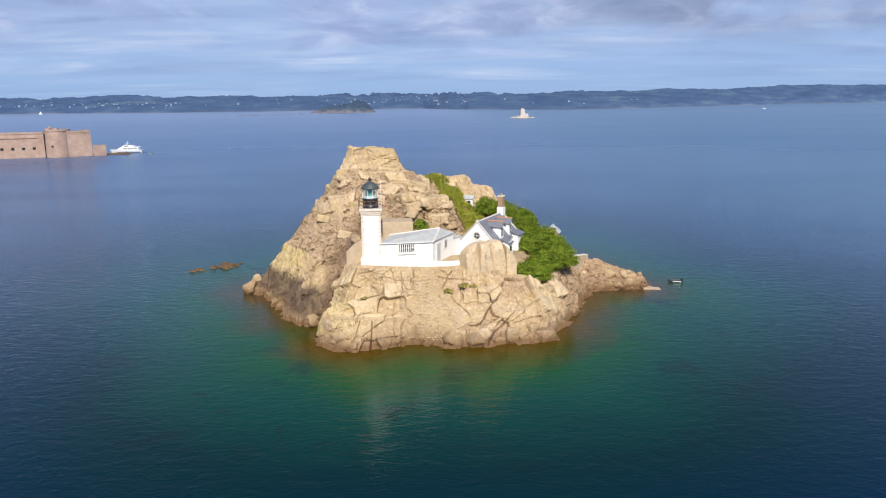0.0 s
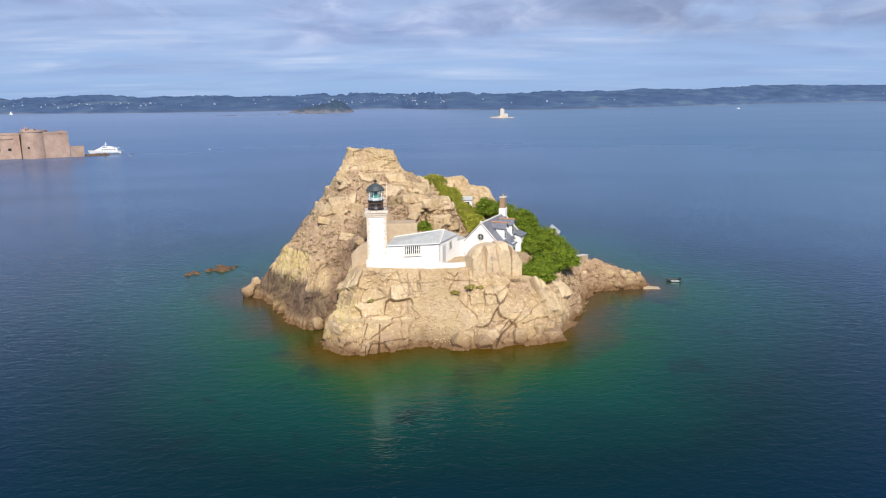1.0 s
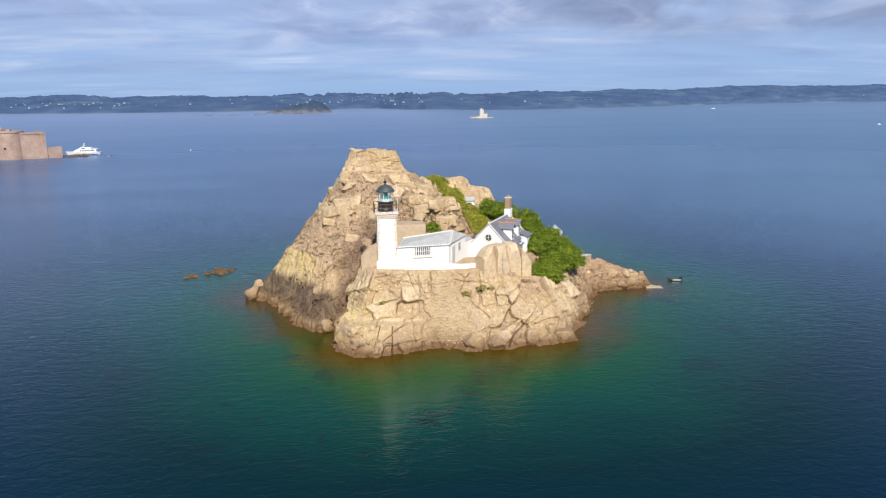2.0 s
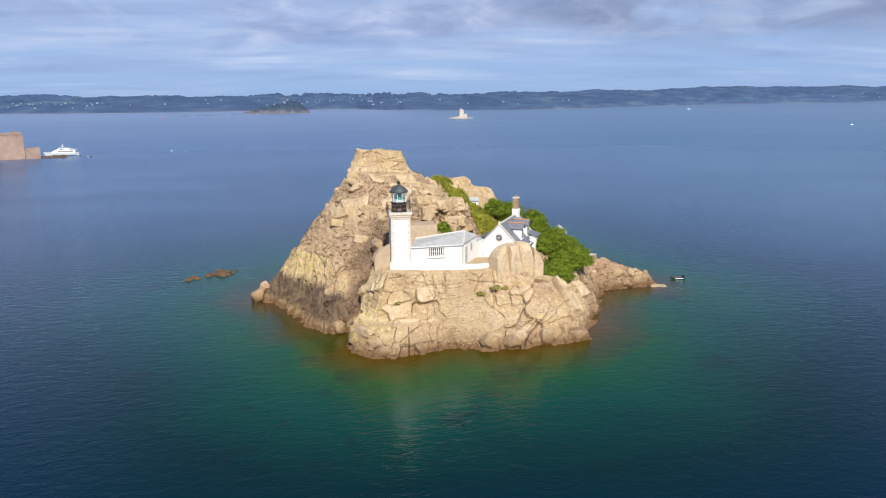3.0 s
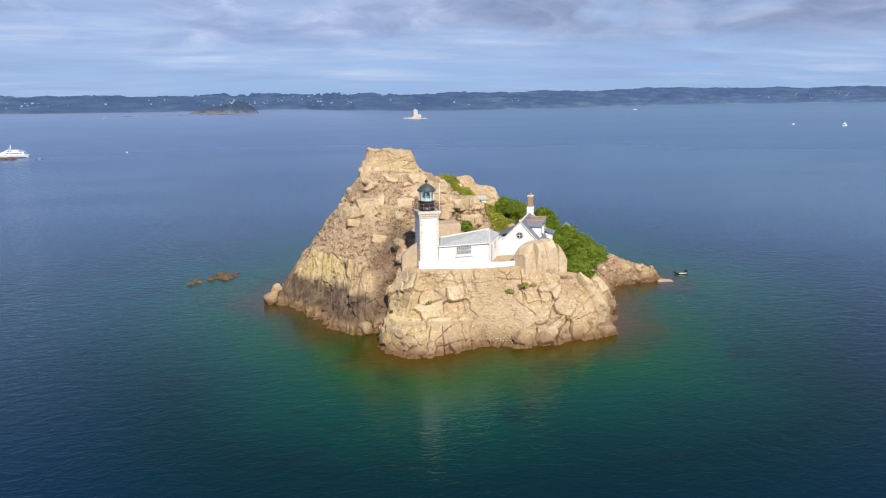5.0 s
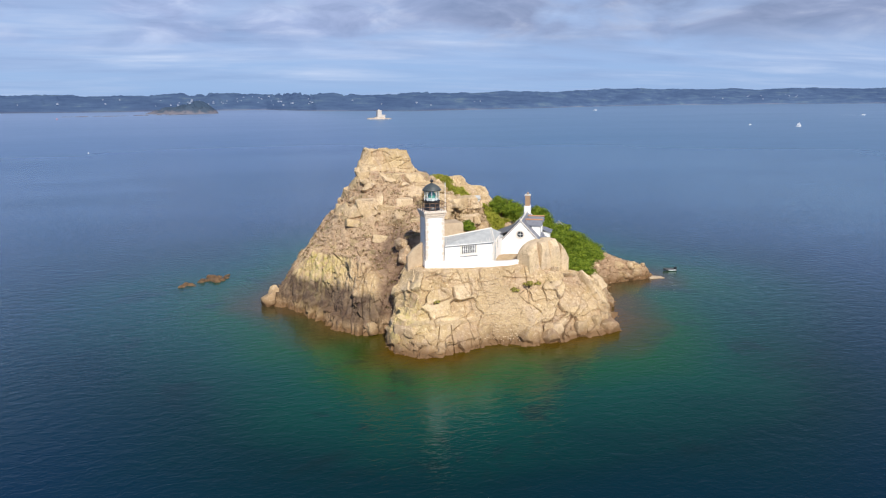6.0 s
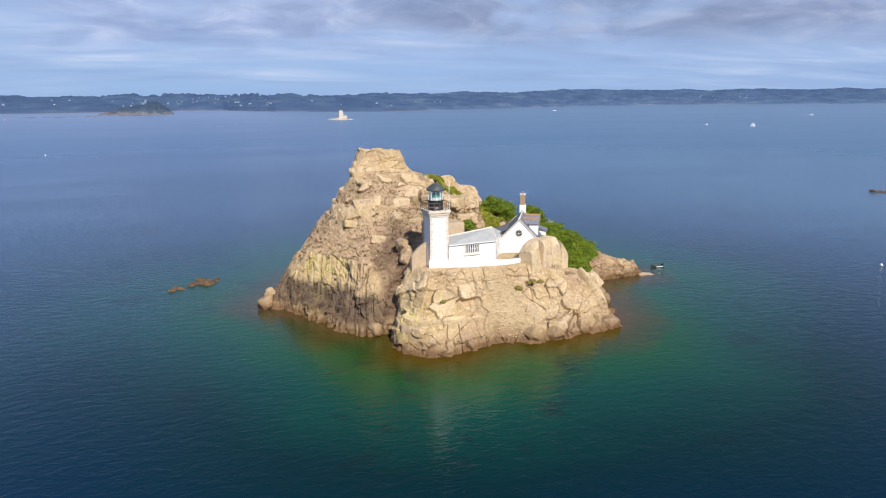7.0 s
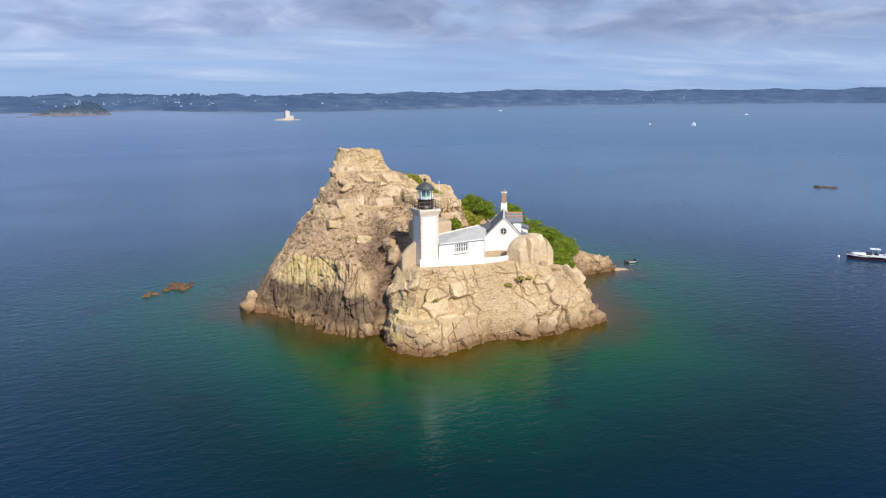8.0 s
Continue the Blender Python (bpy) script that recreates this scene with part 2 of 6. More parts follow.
    return surface(n, col, rough, 0.0, None, spec=0.30, IOR=1.333, Normal=bump, **{"Specular Tint": (0.30, 0.85, 1.0, 1.0)})


def white_build(n):
    co = place(n)
    stain = n.noise(n.scaled(co, (1.4, 1.4, 0.25)), 1.3, 5, 0.6)
    col = n.mix(n.ramp(stain, [(0.52, 0.0), (0.75, 0.35)]), (0.84, 0.83, 0.81), (0.68, 0.64, 0.57))
    return surface(n, col, 0.8, 0.0, n.noise(co, 9.0, 4), 0.15, 0.02, 0.3)


def leaf_build(n):
    co = place(n)
    rnd = n.add("ShaderNodeNewGeometry").outputs["Random Per Island"]
    tone = n.maths("ADD", n.maths("MULTIPLY", rnd, 0.3), n.maths("MULTIPLY", n.noise(n.scaled(co, (1, 1, 2.2)), 0.9, 4, 0.6), 0.7))
    col = n.ramp(tone, [(0.28, (0.045, 0.085, 0.008)), (0.5, (0.175, 0.255, 0.018)), (0.70, (0.36, 0.43, 0.045))])
    soft = n.add("ShaderNodeBsdfTranslucent", {"Color": col}).outputs[0]
    return n.add("ShaderNodeMixShader", {0: 0.3, 1: surface(n, col, 0.6, 0.0, None, spec=0.25), 2: soft}).outputs[0]


def bracken_build(n):
    co = place(n)
    rnd = n.add("ShaderNodeNewGeometry").outputs["Random Per Island"]
    tone = n.maths("ADD", n.maths("MULTIPLY", rnd, 0.5), n.maths("MULTIPLY", n.noise(co, 0.6, 3), 0.5))
    col = n.ramp(tone, [(0.20, (0.12, 0.135, 0.014)), (0.5, (0.27, 0.285, 0.030)), (0.78, (0.42, 0.40, 0.07))])
    return surface(n, col, 0.7, 0.0, None, spec=0.2)


def olive_build(n):
    rnd = n.add("ShaderNodeNewGeometry").outputs["Random Per Island"]
    col = n.ramp(rnd, [(0.1, (0.17, 0.15, 0.035)), (0.5, (0.30, 0.265, 0.06)), (0.9, (0.42, 0.37, 0.11))])
    return surface(n, col, 0.8, 0.0, None, spec=0.15)


def heather_build(n):
    rnd = n.add("ShaderNodeNewGeometry").outputs["Random Per Island"]
    col = n.ramp(rnd, [(0.1, (0.10, 0.062, 0.030)), (0.5, (0.22, 0.145, 0.075)), (0.8, (0.33, 0.25, 0.13)), (1.0, (0.16, 0.17, 0.04))])
    return surface(n, col, 0.9, 0.0, None, spec=0.1)


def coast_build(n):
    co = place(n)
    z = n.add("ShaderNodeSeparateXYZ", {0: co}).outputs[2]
    # distance haze is mixed into these wood, field and beach colours
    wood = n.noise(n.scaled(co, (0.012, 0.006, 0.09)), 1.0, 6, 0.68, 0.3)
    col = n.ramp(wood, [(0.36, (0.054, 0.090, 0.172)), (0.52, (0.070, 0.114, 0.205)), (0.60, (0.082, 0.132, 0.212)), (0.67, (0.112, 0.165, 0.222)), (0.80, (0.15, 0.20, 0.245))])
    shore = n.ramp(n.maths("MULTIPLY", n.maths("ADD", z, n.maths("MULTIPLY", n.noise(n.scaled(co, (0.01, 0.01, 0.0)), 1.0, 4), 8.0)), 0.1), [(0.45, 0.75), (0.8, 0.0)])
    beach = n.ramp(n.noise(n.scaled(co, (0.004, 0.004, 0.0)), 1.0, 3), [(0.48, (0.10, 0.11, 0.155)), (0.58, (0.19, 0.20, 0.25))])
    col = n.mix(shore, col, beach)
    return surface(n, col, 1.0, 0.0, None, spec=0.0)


ROCK = material("weathered granite", rock_build)
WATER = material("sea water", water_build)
WHITE = material("white limewash", white_build)
LEAF = material("green leaves", leaf_build)
BRACKEN = material("yellow-green bracken", bracken_build)
OLIVE = material("olive cushion plants", olive_build)
HEATHER = material("dry heather", heather_build)
RUBBLE = simple("loose granite", (0.36, 0.265, 0.165), (0.60, 0.475, 0.32), 1.5, 0.9)
COAST = material("haze-tinted far coast", coast_build)
STONE = simple("granite masonry", (0.40, 0.30, 0.20), (0.52, 0.41, 0.28), 1.2, 0.85, dist=0.04)
ISLET = simple("islet granite", (0.36, 0.30, 0.24), (0.50, 0.43, 0.36), 0.2, 0.9, dist=0.3)
QUOIN = simple("tan dressed granite", (0.58, 0.49, 0.40), (0.72, 0.64, 0.55), 2.5, 0.85)
LEAD = simple("weathered lantern roof", (0.040, 0.050, 0.052), (0.085, 0.098, 0.098), 2.0, 0.45, spec=0.5)
BEACON = simple("cream beacon render", (0.46, 0.42, 0.38), (0.56, 0.52, 0.47), 0.3, 0.85)
PALE = simple("pale dressed stone", (0.62, 0.57, 0.50), (0.74, 0.70, 0.63), 2.0, 0.8)
SLATE = simple("blue slate", (0.13, 0.138, 0.168), (0.22, 0.226, 0.252), 2.5, 0.5, bump=0.4, spec=0.5)
ZINC = simple("weathered slate cement", (0.36, 0.37, 0.365), (0.50, 0.51, 0.49), 1.4, 0.6, bump=0.3)
BLACK = simple("black paint", (0.012, 0.013, 0.016), (0.030, 0.030, 0.034), 3.0, 0.4, spec=0.5)
FRAME = simple("white painted wood", (0.76, 0.76, 0.75), (0.82, 0.82, 0.80), 4.0, 0.55)
BRICK = simple("weathered chimney brick", (0.30, 0.19, 0.115), (0.42, 0.29, 0.18), 4.0, 0.85)
TERRA = simple("terracotta tile", (0.42, 0.20, 0.10), (0.55, 0.29, 0.16), 3.0, 0.8)
FORT = simple("fort granite", (0.29, 0.195, 0.15), (0.45, 0.33, 0.265), 0.25, 0.9, bump=0.12, dist=0.3)
BARK = simple("grey brown bark", (0.10, 0.07, 0.05), (0.17, 0.13, 0.09), 6.0, 0.9)
STEEL = simple("dull steel", (0.30, 0.30, 0.30), (0.42, 0.42, 0.42), 3.0, 0.45, 0.8)
RUST = simple("weathered brown iron", (0.16, 0.09, 0.06), (0.25, 0.16, 0.11), 3.0, 0.7)
HULL = simple("white boat gelcoat", (0.76, 0.77, 0.78), (0.82, 0.83, 0.83), 1.0, 0.25, bump=0.02)
NAVY = simple("dark navy hull", (0.012, 0.018, 0.04), (0.02, 0.028, 0.05), 1.0, 0.3, bump=0.02)
RED = simple("red antifouling", (0.26, 0.03, 0.03), (0.34, 0.05, 0.04), 1.0, 0.5, bump=0.05)
RUBBER = simple("grey rubber tube", (0.035, 0.04, 0.045), (0.06, 0.065, 0.07), 2.0, 0.6, bump=0.05)
DARK = simple("dark interior", (0.012, 0.013, 0.016), (0.022, 0.022, 0.026), 2.0, 0.8)
DOOR = simple("grey blue painted door", (0.42, 0.45, 0.47), (0.50, 0.52, 0.53), 3.0, 0.6)
PANE = material("window glass", lambda n: surface(n, (0.03, 0.04, 0.05), 0.06, 0.0, None, spec=0.7))
GLASS = material("lantern glass", lambda n: n.add("ShaderNodeMixShader", {0: 0.22, 1: n.add("ShaderNodeBsdfTransparent", {"Color": (0.86, 0.95, 0.93, 1)}).outputs[0],
                                                                     2: n.add("ShaderNodeBsdfGlossy", {"Roughness": 0.03, "Color": (0.9, 0.95, 0.95, 1)}).outputs[0]}).outputs[0])
LENS = material("green lens glass", lambda n: surface(n, (0.10, 0.42, 0.30), 0.15, 0.0, None, spec=0.8))
WEED = simple("brown seaweed on rock", (0.050, 0.032, 0.018), (0.20, 0.115, 0.055), 1.6, 0.8, bump=0.6, dist=0.1)
REDBUOY = simple("pink buoy plastic", (0.55, 0.22, 0.26), (0.62, 0.28, 0.32), 2.0, 0.6)
FOAM = simple("white foam", (0.74, 0.78, 0.80), (0.82, 0.85, 0.86), 2.0, 0.9)

# ---- mesh helpers ----


def mesh_of(bm, name, material_):
    me = bpy.data.meshes.new(name)
    bmesh.ops.recalc_face_normals(bm, faces=bm.faces)
    bm.to_mesh(me)
    bm.free()
    me.materials.append(material_)
    return me


def part(name, bm, material_, parent=None, label="", smooth=False):
    me = mesh_of(bm, name, material_)
    if smooth:
        me.polygons.foreach_set("use_smooth", [True] * len(me.polygons))
    ob = new(name, me)
    if parent is not None:
        ob.parent = parent
    return tagged(ob, label)


def thing(name, m, label, category, group="", kind=""):
    ob = new(name)
    ob.empty_display_size = 0.2
    ob.matrix_world = m
    return tagged(ob, label, category, group, kind)


def box(cx, cy, cz, sx, sy, sz, bevel=0.0, m=None, bm=None):
    """A box by its centre and sizes."""
    bm = bm or bmesh.new()
    t = Matrix.Translation((cx, cy, cz)) @ Matrix.Diagonal((sx, sy, sz, 1))
    made = bmesh.ops.create_cube(bm, size=1.0, matrix=(m @ t) if m else t)
    if bevel:
        edges = list({e for v in made["verts"] for e in v.link_edges})
        bmesh.ops.bevel(bm, geom=edges, offset=bevel, segments=1, affect="EDGES")
    return bm


def drum(cx, cy, z0, z1, r0, r1, seg=16, bm=None, turn=0.0):
    bm = bm or bmesh.new()
    bmesh.ops.create_cone(bm, cap_ends=True, segments=seg, radius1=r0, radius2=max(r1, 0.001), depth=z1 - z0,
                          matrix=Matrix.Translation((cx, cy, (z0 + z1) / 2)) @ Matrix.Rotation(turn, 4, "Z"))
    return bm


def rod(a, b, r=0.03, seg=6, bm=None):
    bm = bm or bmesh.new()
    a, b = Vector(a), Vector(b)
    m = Matrix.Translation((a + b) / 2) @ (b - a).to_track_quat("Z", "Y").to_matrix().to_4x4()
    bmesh.ops.create_cone(bm, cap_ends=True, segments=seg, radius1=r, radius2=r, depth=(b - a).length, matrix=m)
    return bm


def prism(points, z0, z1, bm=None, taper=None):
    """An upright prism over a plan; taper gives the plan at the top, if it differs."""
    bm = bm or bmesh.new()
    low = [bm.verts.new((x, y, z0)) for x, y in points]
    high = [bm.verts.new((x, y, z1)) for x, y in (taper or points)]
    bm.faces.new(low), bm.faces.new(high)
    for i in range(len(points)):
        j = (i + 1) % len(points)
        bm.faces.new((low[i], low[j], high[j], high[i]))
    return bm


def slab(corners, thick, bm=None):
    """A plate of a thickness below the given corners."""
    bm = bm or bmesh.new()
    c = [Vector(p) for p in corners]
    nrm = (c[1] - c[0]).cross(c[2] - c[0]).normalized()
    if nrm.z < 0:
        nrm = -nrm
    top = [bm.verts.new(p) for p in c]
    low = [bm.verts.new(p - nrm * thick) for p in c]
    bm.faces.new(top), bm.faces.new(low)
    for i in range(len(c)):
        j = (i + 1) % len(c)
        bm.faces.new((top[i], top[j], low[j], low[i]))
    return bm


def turned(profile, seg=24, bm=None):
    """A surface of revolution from (radius, height) pairs."""
    bm = bm or bmesh.new()
    rings = []
    for r, z in profile:
        rings.append([bm.verts.new((r * math.cos(2 * math.pi * i / seg), r * math.sin(2 * math.pi * i / seg), z)) for i in range(seg)])
    for a, b in zip(rings, rings[1:]):
        for i in range(seg):
            j = (i + 1) % seg
            bm.faces.new((a[i], a[j], b[j], b[i]))
    bm.faces.new(rings[0]), bm.faces.new(rings[-1])
    return bm


# ---- numpy noise for the rock ----


def hashed(i, j, k, salt):
    h = (i * 73856093) ^ (j * 19349663) ^ (k * 83492791) ^ (salt * 2654435761)
    h = (h ^ (h >> 13)) * 1274126177 & 0x7FFFFFFF
    h = (h ^ (h >> 15)) * 668265263 & 0x7FFFFFFF
    return ((h ^ (h >> 12)) & 0xFFFFF) / float(0x100000)


def smooth_noise(p, scale, salt=1):
    """Value noise, 0 to 1, at points p (N x 3)."""
    q = p * scale
    b = np.floor(q).astype(np.int64)
    f = q - b
    f = f * f * (3 - 2 * f)
    out = np.zeros(len(p))
    for dx in (0, 1):
        for dy in (0, 1):
            for dz in (0, 1):
                w = (f[:, 0] if dx else 1 - f[:, 0]) * (f[:, 1] if dy else 1 - f[:, 1]) * (f[:, 2] if dz else 1 - f[:, 2])
                out += w * hashed(b[:, 0] + dx, b[:, 1] + dy, b[:, 2] + dz, salt)
    return out


def fractal(p, scale, octaves=4, salt=1):
    out, amp, total = np.zeros(len(p)), 1.0, 0.0
    for o in range(octaves):
        out += amp * smooth_noise(p, scale * 2 ** o, salt + o)
        total += amp
        amp *= 0.5
    return out / total


def blocks(p, size, jitter, salt, tilt):
    """Jointed rock: for each point the height of its block's tilted face (about -0.5 to 0.5) and the distance to the nearest joint."""
    q = p / np.array(size)
    b = np.floor(q).astype(np.int64)
    n = len(p)
    f1, f2 = np.full(n, 9e9), np.full(n, 9e9)
    cell, best = b.copy(), np.zeros_like(q)
    for dx in (-1, 0, 1):
        for dy in (-1, 0, 1):
            for dz in (-1, 0, 1):
                if dx and dy and dz:                              # far corners never win
                    continue
                at = b + (dx, dy, dz)
                i, j, k = at.T
                c = at + 0.5 + jitter * (np.stack([hashed(i, j, k, salt), hashed(i, j, k, salt + 1), hashed(i, j, k, salt + 2)], 1) - 0.5)
                v = q - c
                d = np.maximum(np.abs(v).max(1), 0.72 * np.sqrt((v * v).sum(1)))
                nearer = d < f1
                f2 = np.where(nearer, f1, np.minimum(f2, d))
                cell[nearer], best[nearer] = at[nearer], v[nearer]
                f1 = np.where(nearer, d, f1)
    i, j, k = cell.T
    lean = np.stack([hashed(i, j, k, salt + 4), hashed(i, j, k, salt + 5), hashed(i, j, k, salt + 6)], 1) - 0.5
    return hashed(i, j, k, salt + 3) - 0.5 + tilt * (best * lean).sum(1), f2 - f1


def mesh_grid(name, verts, rows, cols, material_, wrap=False, attributes=()):
    """A mesh from rows x cols points, joined as quads."""
    me = bpy.data.meshes.new(name)
    r, c = np.meshgrid(np.arange(rows - 1), np.arange(cols if wrap else cols - 1), indexing="ij")
    c2 = (c + 1) % cols
    quads = np.stack([r * cols + c, r * cols + c2, (r + 1) * cols + c2, (r + 1) * cols + c], -1).reshape(-1, 4)
    me.vertices.add(len(verts))
    me.vertices.foreach_set("co", verts.astype(np.float32).ravel())
    me.loops.add(quads.size)
    me.loops.foreach_set("vertex_index", quads.astype(np.int32).ravel())
    me.polygons.add(len(quads))
    me.polygons.foreach_set("loop_start", np.arange(0, quads.size, 4, dtype=np.int32))
    me.update(calc_edges=True)
    for key, values in attributes:
        me.attributes.new(key, "FLOAT", "POINT").data.foreach_set("value", values.astype(np.float32))
    me.materials.append(material_)
    return me

# ---- the island ----
SHORE = [(-15.4, 83.5), (-13.4, 81.1), (-11.4, 79.7), (-7.7, 80.1), (-5, 81.5), (-2.5, 82.2), (0.3, 81.9), (2.5, 81.0), (5.8, 80.5), (9.5, 81.4),
         (13.1, 82.1), (15.4, 83.5), (17.6, 88.0), (21.3, 93.7), (22.5, 99), (25.3, 105.0), (30.6, 106.4), (34.8, 106.3), (36.0, 108.3), (32, 113.5),
         (28, 124), (22, 138), (4, 147), (-14, 142), (-25.0, 125), (-30.1, 111), (-30.1, 108.0), (-28.2, 104.8), (-25.2, 101.0), (-22.8, 98.3),
         (-20.8, 91.9), (-18.1, 89.9), (-15.9, 86.9)]
# ridges of the island: two ends, the half width of the crest and the fall of its sides
RIDGES = [
    ((-13.3, 114.3, 23.2), (-7.6, 116.9, 22.9), 1.2, 3.0),    # summit tor
    ((-13.0, 111.5, 19.4), (-5.5, 115.0, 18.8), 2.2, 1.22),   # main hill
    ((-8.5, 109.5, 16.8), (-7.5, 99.5, 11.6), 3.2, 1.0),      # its slope towards the lighthouse
    ((-5.0, 116.0, 18.4), (-0.6, 121.8, 17.4), 1.2, 0.85),     # grassy shoulder
    ((1.5, 127.0, 16.9), (4.3, 128.0, 16.6), 0.8, 1.1),       # back ridge
    ((4.3, 128.0, 16.6), (9.3, 128.6, 14.3), 0.7, 1.1),       # and its fall to the sea
    ((9.3, 128.6, 14.2), (11.6, 129.0, 11.0), 0.6, 1.1),
    ((2.0, 114.0, 14.4), (8.0, 110.5, 11.4), 1.6, 0.7),       # bank that carries the shrubs
    ((5.0, 121.0, 11.3), (11.0, 119.0, 9.6), 2.6, 0.6),      # hollow with the hut
    ((-4.5, 107.0, 16.2), (1.0, 106.3, 15.6), 1.5, 2.0),      # outcrop above the yard
    ((-11.2, 90.6, 9.1), (3.5, 91.0, 8.7), 3.6, 1.25),        # terrace under the lighthouse
    ((6.0, 97.5, 8.2), (12.0, 104.5, 8.0), 4.0, 0.8),         # house platform
    ((-22.5, 104.3, 9.0), (-17.4, 96.4, 9.2), 0.9, 1.0),      # rim of the seaward wall
    ((-17.4, 96.4, 9.2), (-15.9, 92.8, 7.0), 0.5, 1.3),       # and its fall to the gully
    ((7.5, 88.4, 7.9), (11.6, 89.6, 7.0), 1.3, 0.95),         # buttress under the boulder
    ((16.0, 96.0, 5.6), (21.0, 104.0, 6.4), 2.2, 0.65),       # bank under the trees
    ((21.5, 107.0, 6.2), (33.5, 109.6, 2.0), 1.2, 0.55),     # landing point
    ((31.0, 109.0, 2.3), (34.6, 107.7, 1.2), 0.8, 0.55),      # landing point
]
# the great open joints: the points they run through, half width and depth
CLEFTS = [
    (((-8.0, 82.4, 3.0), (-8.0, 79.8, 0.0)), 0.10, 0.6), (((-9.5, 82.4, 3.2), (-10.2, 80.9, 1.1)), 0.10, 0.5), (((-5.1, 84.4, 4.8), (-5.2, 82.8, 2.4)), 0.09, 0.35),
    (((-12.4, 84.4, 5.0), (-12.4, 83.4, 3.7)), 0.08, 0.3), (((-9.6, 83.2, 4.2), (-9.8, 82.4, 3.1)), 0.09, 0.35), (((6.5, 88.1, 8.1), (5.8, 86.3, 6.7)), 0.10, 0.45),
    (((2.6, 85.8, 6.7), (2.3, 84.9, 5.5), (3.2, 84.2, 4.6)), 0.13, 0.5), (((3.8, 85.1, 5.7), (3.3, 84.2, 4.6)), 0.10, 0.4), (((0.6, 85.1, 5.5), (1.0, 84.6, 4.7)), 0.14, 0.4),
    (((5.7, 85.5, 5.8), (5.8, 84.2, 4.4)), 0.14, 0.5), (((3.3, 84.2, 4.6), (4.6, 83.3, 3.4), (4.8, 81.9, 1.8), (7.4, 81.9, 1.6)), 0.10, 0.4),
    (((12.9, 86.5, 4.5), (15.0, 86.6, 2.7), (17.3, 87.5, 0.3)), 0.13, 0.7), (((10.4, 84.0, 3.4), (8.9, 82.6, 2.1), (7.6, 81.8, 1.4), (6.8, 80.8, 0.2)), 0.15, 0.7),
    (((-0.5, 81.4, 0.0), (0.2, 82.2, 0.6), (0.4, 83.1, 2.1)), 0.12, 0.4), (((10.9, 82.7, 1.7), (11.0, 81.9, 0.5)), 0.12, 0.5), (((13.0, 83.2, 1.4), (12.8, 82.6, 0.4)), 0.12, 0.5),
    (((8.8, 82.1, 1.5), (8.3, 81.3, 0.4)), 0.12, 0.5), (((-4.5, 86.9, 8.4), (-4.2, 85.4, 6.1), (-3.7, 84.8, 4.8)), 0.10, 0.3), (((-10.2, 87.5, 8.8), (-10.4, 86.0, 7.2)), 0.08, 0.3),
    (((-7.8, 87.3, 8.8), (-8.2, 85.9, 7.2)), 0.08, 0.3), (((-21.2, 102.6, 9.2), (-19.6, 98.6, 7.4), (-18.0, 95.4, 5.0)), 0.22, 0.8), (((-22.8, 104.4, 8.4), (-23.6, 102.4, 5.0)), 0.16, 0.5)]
HUB = np.array((0.0, 108.0))


def shore_distance(p):
    """Metres inland of the waterline (below zero out at sea), for points N x 2."""
    a = np.array(SHORE)
    b = np.roll(a, -1, 0)
    best = np.full(len(p), 9e9)
    inside = np.zeros(len(p), bool)
    for (ax, ay), (bx, by) in zip(a, b):
        ex, ey = bx - ax, by - ay
        t = np.clip(((p[:, 0] - ax) * ex + (p[:, 1] - ay) * ey) / (ex * ex + ey * ey), 0, 1)
        best = np.minimum(best, np.hypot(p[:, 0] - ax - t * ex, p[:, 1] - ay - t * ey))
        cross = ((ay > p[:, 1]) != (by > p[:, 1]))
        inside ^= cross & (p[:, 0] < ax + (p[:, 1] - ay) / (ey if ey else 1e-9) * ex)
    return np.where(inside, best, -best)


def bulk_height(p):
    """The island's height without its joints."""
    h = np.full(len(p), -50.0)
    for (ax, ay, az), (bx, by, bz), wide, fall in RIDGES:
        ex, ey = bx - ax, by - ay
        t = np.clip(((p[:, 0] - ax) * ex + (p[:, 1] - ay) * ey) / (ex * ex + ey * ey), 0, 1)
        away = np.hypot(p[:, 0] - ax - t * ex, p[:, 1] - ay - t * ey)
        one = az + (bz - az) * t - fall * np.maximum(0, away - wide)
        h = np.maximum(h, one) + 0.35 * np.exp(-np.abs(h - one) / 0.7)
    d = shore_distance(p)
    steep = 1.55 + 0.85 * np.clip((-p[:, 0] - 14) / 4, 0, 1) * np.clip((110 - p[:, 1]) / 4, 0, 1) - 0.25 * np.clip((p[:, 0] - 8) / 8, 0, 1)
    coast = np.where(d > 0, steep * d + 0.05 * d * d + 0.25, 0.9 * d + 0.25)
    low = np.minimum(h, coast) - 0.3 * np.exp(-np.abs(h - coast) / 0.8)
    # the cleft between the buttress and the seaward shoulder
    ax, ay, ex, ey = -17.1, 87.2, 5.0, 8.2
    t = np.clip(((p[:, 0] - ax) * ex + (p[:, 1] - ay) * ey) / (ex * ex + ey * ey), 0, 1)
    away = np.hypot(p[:, 0] - ax - t * ex, p[:, 1] - ay - t * ey)
    low = low - (5.2 - 4.6 * t) * np.exp(-(away / 1.45) ** 4) * np.clip(low + 0.6, 0, 1)
    return low, d


